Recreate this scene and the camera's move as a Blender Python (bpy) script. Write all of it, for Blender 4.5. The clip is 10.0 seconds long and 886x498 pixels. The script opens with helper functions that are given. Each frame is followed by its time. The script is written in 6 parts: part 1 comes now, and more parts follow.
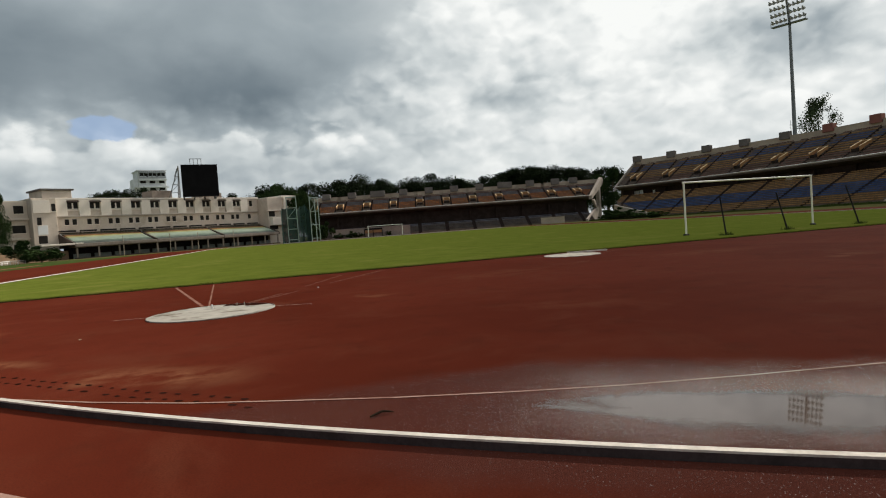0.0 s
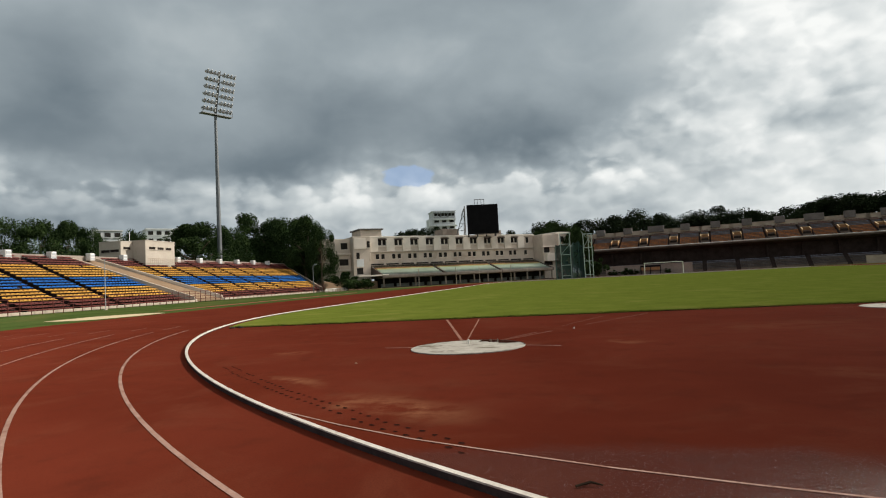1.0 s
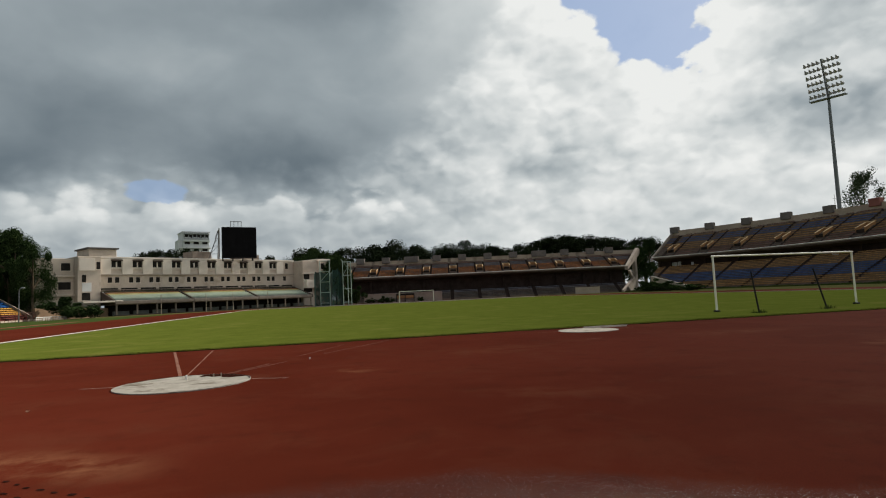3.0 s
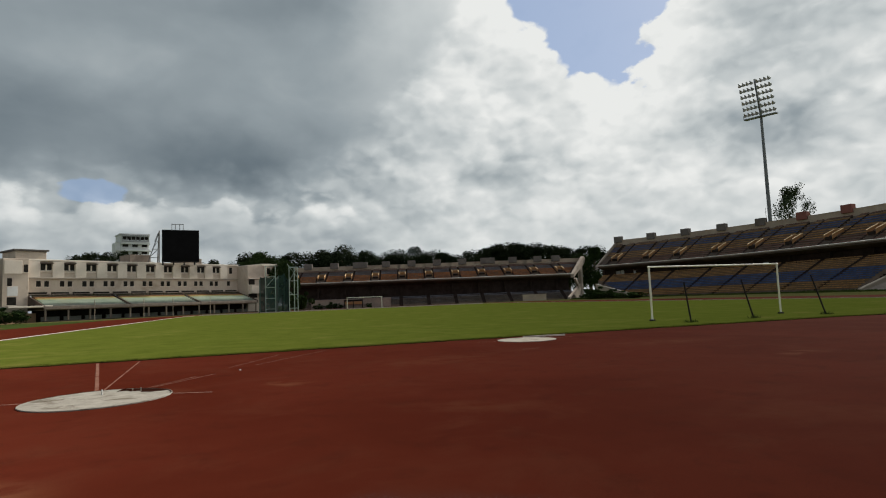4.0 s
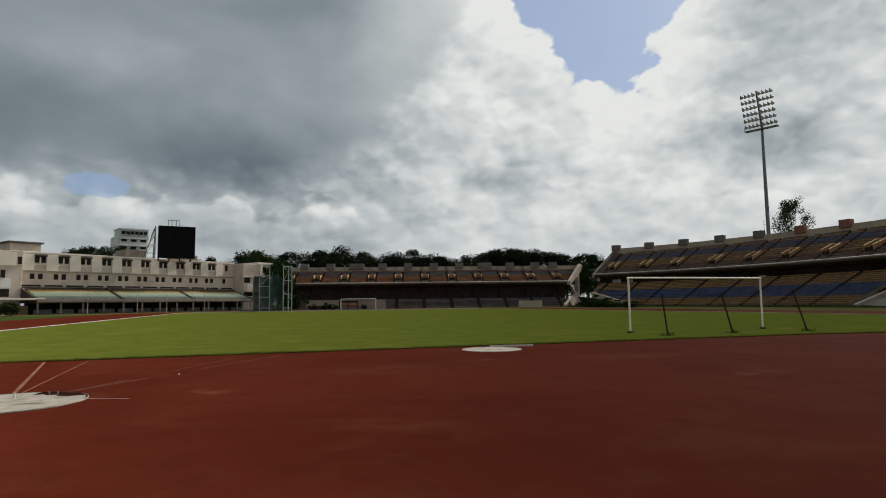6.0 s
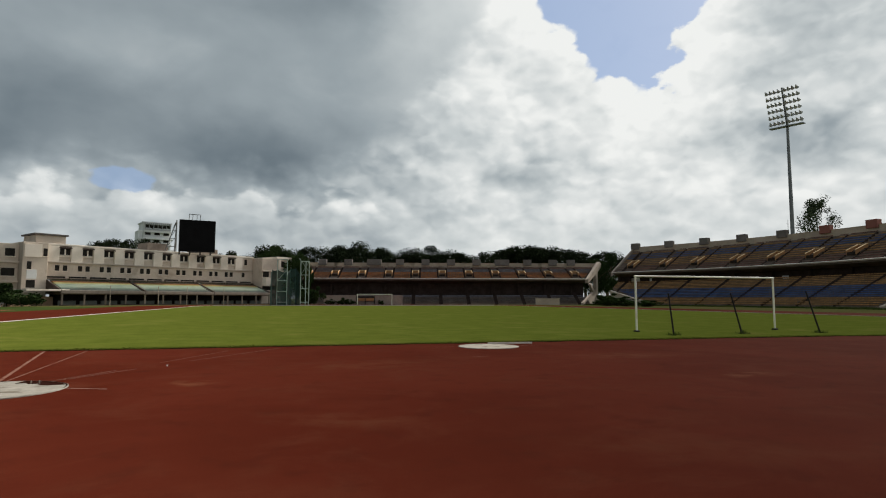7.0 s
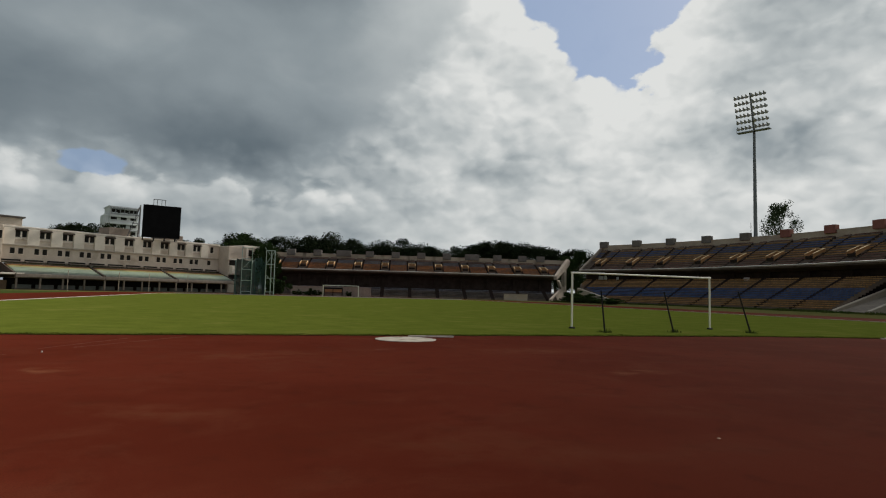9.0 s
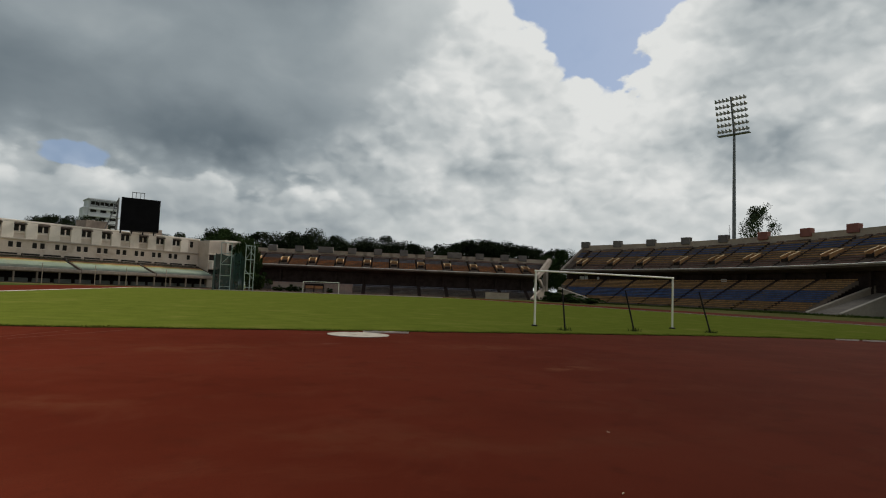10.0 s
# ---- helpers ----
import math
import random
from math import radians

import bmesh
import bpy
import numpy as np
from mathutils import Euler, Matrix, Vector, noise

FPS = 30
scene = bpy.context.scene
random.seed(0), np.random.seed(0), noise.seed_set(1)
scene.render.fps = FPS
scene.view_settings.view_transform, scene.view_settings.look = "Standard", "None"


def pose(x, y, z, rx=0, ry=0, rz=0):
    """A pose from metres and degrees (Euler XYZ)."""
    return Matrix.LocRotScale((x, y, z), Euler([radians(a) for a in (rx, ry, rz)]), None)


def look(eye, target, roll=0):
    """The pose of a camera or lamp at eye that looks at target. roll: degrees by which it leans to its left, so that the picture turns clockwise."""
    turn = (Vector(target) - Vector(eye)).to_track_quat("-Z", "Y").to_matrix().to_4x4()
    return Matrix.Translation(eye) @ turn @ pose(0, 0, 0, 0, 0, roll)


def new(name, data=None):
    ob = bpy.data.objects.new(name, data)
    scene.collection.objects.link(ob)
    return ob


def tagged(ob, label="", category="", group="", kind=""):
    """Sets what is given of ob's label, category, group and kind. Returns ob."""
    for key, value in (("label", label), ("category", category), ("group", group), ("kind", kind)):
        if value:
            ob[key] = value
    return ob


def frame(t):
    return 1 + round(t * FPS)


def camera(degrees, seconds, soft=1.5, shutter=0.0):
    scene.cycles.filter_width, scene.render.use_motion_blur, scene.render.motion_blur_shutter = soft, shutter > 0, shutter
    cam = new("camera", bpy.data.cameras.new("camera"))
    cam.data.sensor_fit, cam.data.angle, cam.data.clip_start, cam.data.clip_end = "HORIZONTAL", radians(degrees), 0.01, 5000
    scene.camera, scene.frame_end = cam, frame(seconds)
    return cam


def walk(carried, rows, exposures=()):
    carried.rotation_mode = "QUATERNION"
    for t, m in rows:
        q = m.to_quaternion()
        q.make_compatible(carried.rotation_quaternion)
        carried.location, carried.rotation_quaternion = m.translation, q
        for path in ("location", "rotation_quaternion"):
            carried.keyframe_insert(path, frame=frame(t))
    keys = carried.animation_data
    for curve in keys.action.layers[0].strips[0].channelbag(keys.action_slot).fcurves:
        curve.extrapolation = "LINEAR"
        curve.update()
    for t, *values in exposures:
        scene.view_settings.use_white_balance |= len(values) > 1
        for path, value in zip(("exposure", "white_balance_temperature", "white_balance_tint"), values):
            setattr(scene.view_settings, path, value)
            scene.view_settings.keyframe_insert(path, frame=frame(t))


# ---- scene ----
cam = camera(74.5, 10.0, soft=1.1)
PATH = [
    (0, (-21.519, -22.722, 1.222), (-20.987, -20.796, 1.146), -4.1),
    (0.5, (-21.291, -22.697, 1.252), (-21.251, -20.698, 1.268), -3.7),
    (1, (-21.081, -22.531, 1.279), (-21.457, -20.57, 1.384), -3.0),
    (1.5, (-20.864, -22.541, 1.29), (-21.522, -20.657, 1.425), -2.1),
    (2, (-20.732, -22.485, 1.289), (-21.361, -20.592, 1.429), -1.6),
    (2.5, (-20.656, -22.348, 1.293), (-20.786, -20.357, 1.44), -1.4),
    (3, (-20.556, -22.326, 1.284), (-20.13, -20.378, 1.442), -2.6),
    (3.2, (-20.526, -22.366, 1.283), (-19.987, -20.447, 1.44), -2.8),
    (4.5, (-19.971, -22.313, 1.442), (-19.375, -20.411, 1.618), -2.2),
    (5, (-19.657, -22.289, 1.471), (-19.057, -20.39, 1.653), -1.8),
    (6.5, (-18.776, -22.242, 1.424), (-18.208, -20.333, 1.604), -0.0),
    (7, (-18.41, -22.302, 1.419), (-17.887, -20.379, 1.591), 0.1),
    (7.5, (-18.059, -22.286, 1.405), (-17.563, -20.356, 1.576), 0.2),
    (8, (-17.65, -22.295, 1.402), (-17.171, -20.36, 1.563), 0.3),
    (8.5, (-17.191, -22.392, 1.382), (-16.685, -20.463, 1.533), 0.8),
    (9, (-16.693, -22.445, 1.39), (-16.091, -20.544, 1.542), 1.5),
    (9.5, (-16.25, -22.576, 1.368), (-15.624, -20.683, 1.525), 1.6),
    (10, (-15.801, -22.71, 1.357), (-15.152, -20.824, 1.504), 2.2),
]
walk(cam, [(t, look(eye, aim, roll)) for t, eye, aim, roll in PATH],
     [(0, 0.7), (1.0, 0.7), (1.5, 0.97), (2.0, 0.84), (2.5, 0.62), (3.2, 0.51), (4.5, 0.44), (5.0, 0.34), (6.5, 0.5), (7.5, 0.61), (8.0, 0.61), (8.5, 0.56), (9.0, 0.32), (9.5, 0.32), (10, 0.34)])

# ---- world: broken cloud over a blue sky, one sun ahead and to the right ----
SUN_AZ, SUN_EL = radians(56), radians(34)
world = bpy.data.worlds.new("sky")
scene.world = world
world.use_nodes = True
WT = world.node_tree
WT.nodes.clear()


def nod(tree, kind):
    return tree.nodes.new(kind)


def math_node(tree, op, a, b=None, c=None, clamp=False):
    n = tree.nodes.new("ShaderNodeMath")
    n.operation, n.use_clamp = op, clamp
    for i, v in enumerate((a, b, c)):
        if v is None:
            continue
        if isinstance(v, (int, float)):
            n.inputs[i].default_value = v
        else:
            tree.links.new(v, n.inputs[i])
    return n.outputs[0]


def smooth(tree, v, lo, hi, a=0.0, b=1.0):
    n = tree.nodes.new("ShaderNodeMapRange")
    n.interpolation_type = "SMOOTHSTEP"
    tree.links.new(v, n.inputs[0])
    n.inputs[1].default_value, n.inputs[2].default_value = lo, hi
    n.inputs[3].default_value, n.inputs[4].default_value = a, b
    return n.outputs[0]


def noise_node(tree, vec, scale, detail=4.0, rough=0.55, warp=0.0):
    n = tree.nodes.new("ShaderNodeTexNoise")
    n.inputs["Scale"].default_value, n.inputs["Detail"].default_value = scale, detail
    n.inputs["Roughness"].default_value, n.inputs["Distortion"].default_value = rough, warp
    if vec is not None:
        tree.links.new(vec, n.inputs["Vector"])
    return n


def mix_col(tree, fac, a, b):
    n = tree.nodes.new("ShaderNodeMix")
    n.data_type = "RGBA"
    for sock, v in ((n.inputs[0], fac), (n.inputs[6], a), (n.inputs[7], b)):
        if isinstance(v, (int, float)):
            sock.default_value = v
        elif isinstance(v, tuple):
            sock.default_value = (*v[:3], 1)
        else:
            tree.links.new(v, sock)
    return n.outputs[2]


def build_sky():
    """Broken cloud: a soft grey deck with a curved lower edge, heaped white cloud under and beside it, blue gaps."""
    t = WT
    co = nod(t, "ShaderNodeTexCoord").outputs["Generated"]
    sep = nod(t, "ShaderNodeSeparateXYZ")
    t.links.new(co, sep.inputs[0])
    x, y, z = sep.outputs
    deg = 180 / math.pi

    def mul(a, b):
        return math_node(t, "MULTIPLY", a, b)

    def add(a, b):
        return math_node(t, "ADD", a, b)

    def sub(a, b):
        return math_node(t, "SUBTRACT", a, b)

    az = mul(math_node(t, "ARCTAN2", x, y), deg)
    el = mul(math_node(t, "ARCSINE", z), deg)
    st = nod(t, "ShaderNodeCombineXYZ")
    t.links.new(x, st.inputs[0]), t.links.new(y, st.inputs[1])
    t.links.new(mul(z, 1.5), st.inputs[2])
    vec = st.outputs[0]

    def split(col):
        n = nod(t, "ShaderNodeSeparateColor")
        t.links.new(col, n.inputs[0])
        return [sub(o, 0.5) for o in n.outputs]

    big = split(noise_node(t, vec, 4.2, 3, 0.45).outputs["Color"])
    fine = split(noise_node(t, vec, 15.0, 6, 0.55).outputs["Color"])
    soft = noise_node(t, vec, 6.5, 4, 0.5, 0.4).outputs[0]
    azw = add(az, add(mul(big[0], 8.0), mul(fine[0], 3.5)))
    elw = add(el, add(mul(big[1], 4.0), mul(fine[1], 2.2)))

    def moved(step, bend):
        """The direction, bent by the fine noise and moved a step towards the sun."""
        n = nod(t, "ShaderNodeVectorMath")
        n.operation = "MULTIPLY_ADD"
        t.links.new(noise_node(t, vec, 15.0, 6, 0.55).outputs["Color"], n.inputs[0])
        n.inputs[1].default_value = (bend, bend, bend)
        t.links.new(vec, n.inputs[2])
        m = nod(t, "ShaderNodeVectorMath")
        m.operation = "ADD"
        t.links.new(n.outputs[0], m.inputs[0])
        m.inputs[1].default_value = (0.55 * step, 0.3 * step, 0.75 * step)
        return m.outputs[0]

    def heap(step, scale, detail=2.0):
        n = nod(t, "ShaderNodeTexVoronoi")
        n.feature = "SMOOTH_F1"
        n.inputs["Scale"].default_value, n.inputs["Detail"].default_value, n.inputs["Roughness"].default_value = scale, detail, 0.5
        n.inputs["Smoothness"].default_value = 0.35
        t.links.new(moved(step, 0.05), n.inputs["Vector"])
        return n.outputs["Distance"]

    lumps = heap(0.0, 13.0)
    relief = sub(heap(0.02, 13.0), lumps)  # towards the sun is brighter
    broad = sub(noise_node(t, moved(0.0, 0.03), 7.0, 3, 0.5).outputs[0], noise_node(t, moved(0.05, 0.03), 7.0, 3, 0.5).outputs[0])

    def blob(a0, e0, sa, se, inner=0.1):
        da = math_node(t, "DIVIDE", sub(azw, a0), sa)
        de = math_node(t, "DIVIDE", sub(elw, e0), se)
        return smooth(t, math_node(t, "SQRT", add(mul(da, da), mul(de, de))), inner, 1.15, 1.0, 0.0)

    def painted(light, rows):
        for a0, e0, sa, se, w in rows:
            light = add(light, mul(blob(a0, e0, sa, se), w))
        return light

    # grey deck: its lower edge by azimuth
    edge = nod(t, "ShaderNodeValToRGB")
    edge.color_ramp.interpolation = "B_SPLINE"
    t.links.new(smooth_free(t, azw, -70.0, 50.0), edge.inputs[0])
    while len(edge.color_ramp.elements) < len(DECK_EDGE):
        edge.color_ramp.elements.new(0.5)
    for e, (a0, e0) in zip(edge.color_ramp.elements, DECK_EDGE):
        e.position = (a0 + 70.0) / 120.0
        e.color = (e0 / 60.0,) * 3 + (1,)
    over = sub(elw, mul(edge.outputs[0], 60.0))
    deck = smooth(t, add(over, mul(sub(lumps, 0.7), 1.2)), -1.4, 3.4)
    dark = add(0.4, mul(sub(soft, 0.5), 0.2))
    dark = add(dark, mul(smooth(t, over, 0.0, 9.0), 0.06))
    dark = add(dark, mul(smooth(t, azw, 3.0, 17.0), 0.3))
    dark = add(dark, mul(broad, 0.13))
    dark = painted(dark, DECK_TONES)
    # heaped cloud below and beside the deck
    heaped = add(0.63, mul(smooth(t, azw, 8.0, 20.0), 0.19))
    calm = smooth(t, el, 3.0, 11.0, 0.55, 1.0)
    heaped = add(heaped, mul(sub(soft, 0.5), 0.22))
    heaped = add(heaped, mul(mul(broad, 0.26), calm))
    heaped = add(heaped, mul(mul(relief, 0.3), calm))
    tops = smooth(t, add(sub(add(10.2, mul(big[1], 3.0)), el), mul(sub(lumps, 0.7), -4.5)), -0.3, 1.1)
    heaped = add(heaped, mul(mul(sub(mul(tops, smooth(t, el, 4.5, 10.5)), 0.35), smooth(t, azw, 14.0, 4.0)), 0.18))
    heaped = painted(heaped, HEAP_TONES)
    light = add(mul(dark, deck), mul(heaped, sub(1.0, deck)))

    # the large gap: crisp sunlit cloud on one side, thin cloud on the other
    wob = mul(sub(lumps, 0.7), 4.0)
    el_lim = math_node(t, "MINIMUM", el, 34.0)
    left = add(sub(add(az, mul(big[0], 3.0)), sub(30.4, mul(sub(el_lim, 22.0), 1.0))), wob)
    right = add(sub(add(35.0, mul(sub(el_lim, 19.0), 0.72)), add(az, mul(fine[1], 8.0))), mul(wob, 0.8))
    floor_ = mul(add(sub(el, 18.8), mul(wob, 0.35)), 1.3)
    gap = math_node(t, "MINIMUM", math_node(t, "MINIMUM", left, right), floor_)
    hole = mul(smooth(t, gap, -0.1, 0.9), 0.92)
    light = add(light, mul(mul(smooth(t, gap, -8.0, 0.2), smooth(t, el, 10.0, 20.0)), 0.2))
    for a0, e0, sa, se, w in SKY_GAPS:
        hole = math_node(t, "MAXIMUM", hole, mul(smooth(t, mul(blob(a0, e0, sa, se, 0.0), add(add(mul(sub(lumps, 0.75), 1.3), mul(fine[2], 3.0)), 1.0)), 0.3, 0.6), w))
    hole = mul(hole, smooth(t, over, 3.5, 0.0, 0.4, 1.0))

    ramp = nod(t, "ShaderNodeValToRGB")
    t.links.new(light, ramp.inputs[0])
    cr = ramp.color_ramp
    cr.elements[0].position, cr.elements[0].color = 0.0, (0.085, 0.105, 0.117, 1)
    cr.elements[1].position, cr.elements[1].color = 1.0, (0.97, 0.985, 0.965, 1)
    for p, c in ((0.25, (0.165, 0.208, 0.24)), (0.5, (0.348, 0.402, 0.432)), (0.75, (0.635, 0.68, 0.688))):
        e = cr.elements.new(p)
        e.color = (*c, 1)
    sky = nod(t, "ShaderNodeTexSky")
    sky.sky_type, sky.sun_disc = "NISHITA", False
    sky.sun_elevation, sky.sun_rotation = SUN_EL, SUN_AZ
    dim = nod(t, "ShaderNodeVectorMath")
    dim.operation = "SCALE"
    t.links.new(sky.outputs[0], dim.inputs[0])
    dim.inputs["Scale"].default_value = 0.085
    blue = mix_col(t, 0.7, dim.outputs[0], (0.38, 0.53, 0.82))
    col = mix_col(t, hole, ramp.outputs[0], blue)
    col = mix_col(t, smooth(t, el, -1.0, 0.5), (0.16, 0.17, 0.15), col)
    bg = nod(t, "ShaderNodeBackground")
    t.links.new(col, bg.inputs[0])
    bg.inputs[1].default_value = 0.6
    out = nod(t, "ShaderNodeOutputWorld")
    t.links.new(bg.outputs[0], out.inputs[0])


def smooth_free(tree, v, lo, hi):
    """v from lo..hi to 0..1, clamped, in a straight line."""
    n = tree.nodes.new("ShaderNodeMapRange")
    tree.links.new(v, n.inputs[0])
    n.inputs[1].default_value, n.inputs[2].default_value = lo, hi
    return n.outputs[0]


# azimuth and elevation of the deck's lower edge
DECK_EDGE = ((-66, 19), (-55, 15), (-48, 11), (-40, 9.4), (-31, 8.6), (-25, 9.2), (-18, 12.2), (-9, 11.0), (-3, 10.4), (3, 11.6), (9, 14), (15, 21), (21, 32), (40, 58))
# azimuth, elevation, half widths, change of tone
DECK_TONES = (
    (-45, 16, 8, 8, -0.14), (-28, 12, 13, 4, -0.15), (-3, 13.5, 11, 4.5, -0.17), (-21, 17, 12, 4.5, -0.12), (-33, 22, 8, 5, 0.12),
    (-13, 22, 8, 3.5, 0.1), (0, 27, 10, 2.5, -0.1), (-60, 20, 7, 9, 0.14), (5, 20, 7, 6, 0.04), (-50, 25, 9, 4, 0.1),
)
HEAP_TONES = (
    (-20.5, 9.0, 4.5, 2.4, 0.2), (-11.5, 8.6, 4, 1.7, 0.16), (6, 8.6, 8, 1.8, 0.14), (-52, 11, 6, 2.6, 0.2), (-46, 6.5, 17, 5, -0.2),
    (23.5, 12.8, 6, 2.0, -0.2), (46, 13.5, 8, 3.6, -0.26), (49, 24, 10, 8, -0.18), (37, 10, 12, 4, 0.08), (22, 20, 7, 8, 0.1), (30, 15, 9, 4, 0.08),
    (-10, 4, 40, 2.6, 0.06),
)
SKY_GAPS = ((-14.4, 10.7, 4.0, 1.7, 0.7), (-57, 14.5, 6, 2.6, 0.6), (62, 30, 12, 10, 0.7))
build_sky()

sun = new("sun", bpy.data.lights.new("sun", "SUN"))
sun.data.energy, sun.data.angle, sun.data.color = 4.2, radians(0.6), (1.0, 0.93, 0.82)
sun.matrix_world = look((0, 0, 0), (-math.sin(SUN_AZ) * math.cos(SUN_EL), -math.cos(SUN_AZ) * math.cos(SUN_EL), -math.sin(SUN_EL)))

# ---- materials ----


def surface(name, a, b, scale=1.0, rough=0.7, bump=0.0, bump_scale=None, metal=0.0, wear=None, wear_amount=0.4, vary=0.0, spec=0.5, coords="world", fuzz=0.0):
    """A painted, cast or woven surface: two tones at a large and a small scale, stains, fine relief."""
    m = bpy.data.materials.new(name)
    m.use_nodes = True
    t = m.node_tree
    p = t.nodes["Principled BSDF"]
    vec = t.nodes.new("ShaderNodeNewGeometry").outputs["Position"] if coords == "world" else t.nodes.new("ShaderNodeTexCoord").outputs["Object"]
    n1 = noise_node(t, vec, scale, 5, 0.6)
    n2 = noise_node(t, vec, scale * 9, 4, 0.6)
    f = math_node(t, "ADD", math_node(t, "MULTIPLY", n1.outputs[0], 0.62), math_node(t, "MULTIPLY", n2.outputs[0], 0.38))
    col = mix_col(t, smooth(t, f, 0.35, 0.65), a, b)
    if wear:
        n3 = noise_node(t, vec, scale * 0.37, 6, 0.68, 0.6)
        col = mix_col(t, math_node(t, "MULTIPLY", smooth(t, n3.outputs[0], 0.5, 0.72), wear_amount), col, wear)
    if vary:
        oi = t.nodes.new("ShaderNodeObjectInfo").outputs["Random"]
        ri = t.nodes.new("ShaderNodeNewGeometry").outputs["Random Per Island"]
        r = math_node(t, "FRACT", math_node(t, "ADD", oi, ri))
        hsv = t.nodes.new("ShaderNodeHueSaturation")
        t.links.new(col, hsv.inputs["Color"])
        t.links.new(math_node(t, "MULTIPLY_ADD", r, 2 * vary, 1 - vary), hsv.inputs["Value"])
        col = hsv.outputs[0]
    t.links.new(col, p.inputs["Base Color"])
    rg = math_node(t, "MULTIPLY_ADD", n2.outputs[0], 0.24, rough - 0.12, clamp=True)
    t.links.new(rg, p.inputs["Roughness"])
    p.inputs["Metallic"].default_value = metal
    p.inputs["Specular IOR Level"].default_value = spec
    p.inputs["Diffuse Roughness"].default_value = fuzz
    if bump:
        nb = noise_node(t, vec, bump_scale or scale * 20, 3, 0.6)
        bn = t.nodes.new("ShaderNodeBump")
        bn.inputs["Strength"].default_value, bn.inputs["Distance"].default_value = min(1.0, bump * 20), bump
        t.links.new(nb.outputs[0], bn.inputs["Height"])
        t.links.new(bn.outputs[0], p.inputs["Normal"])
    return m


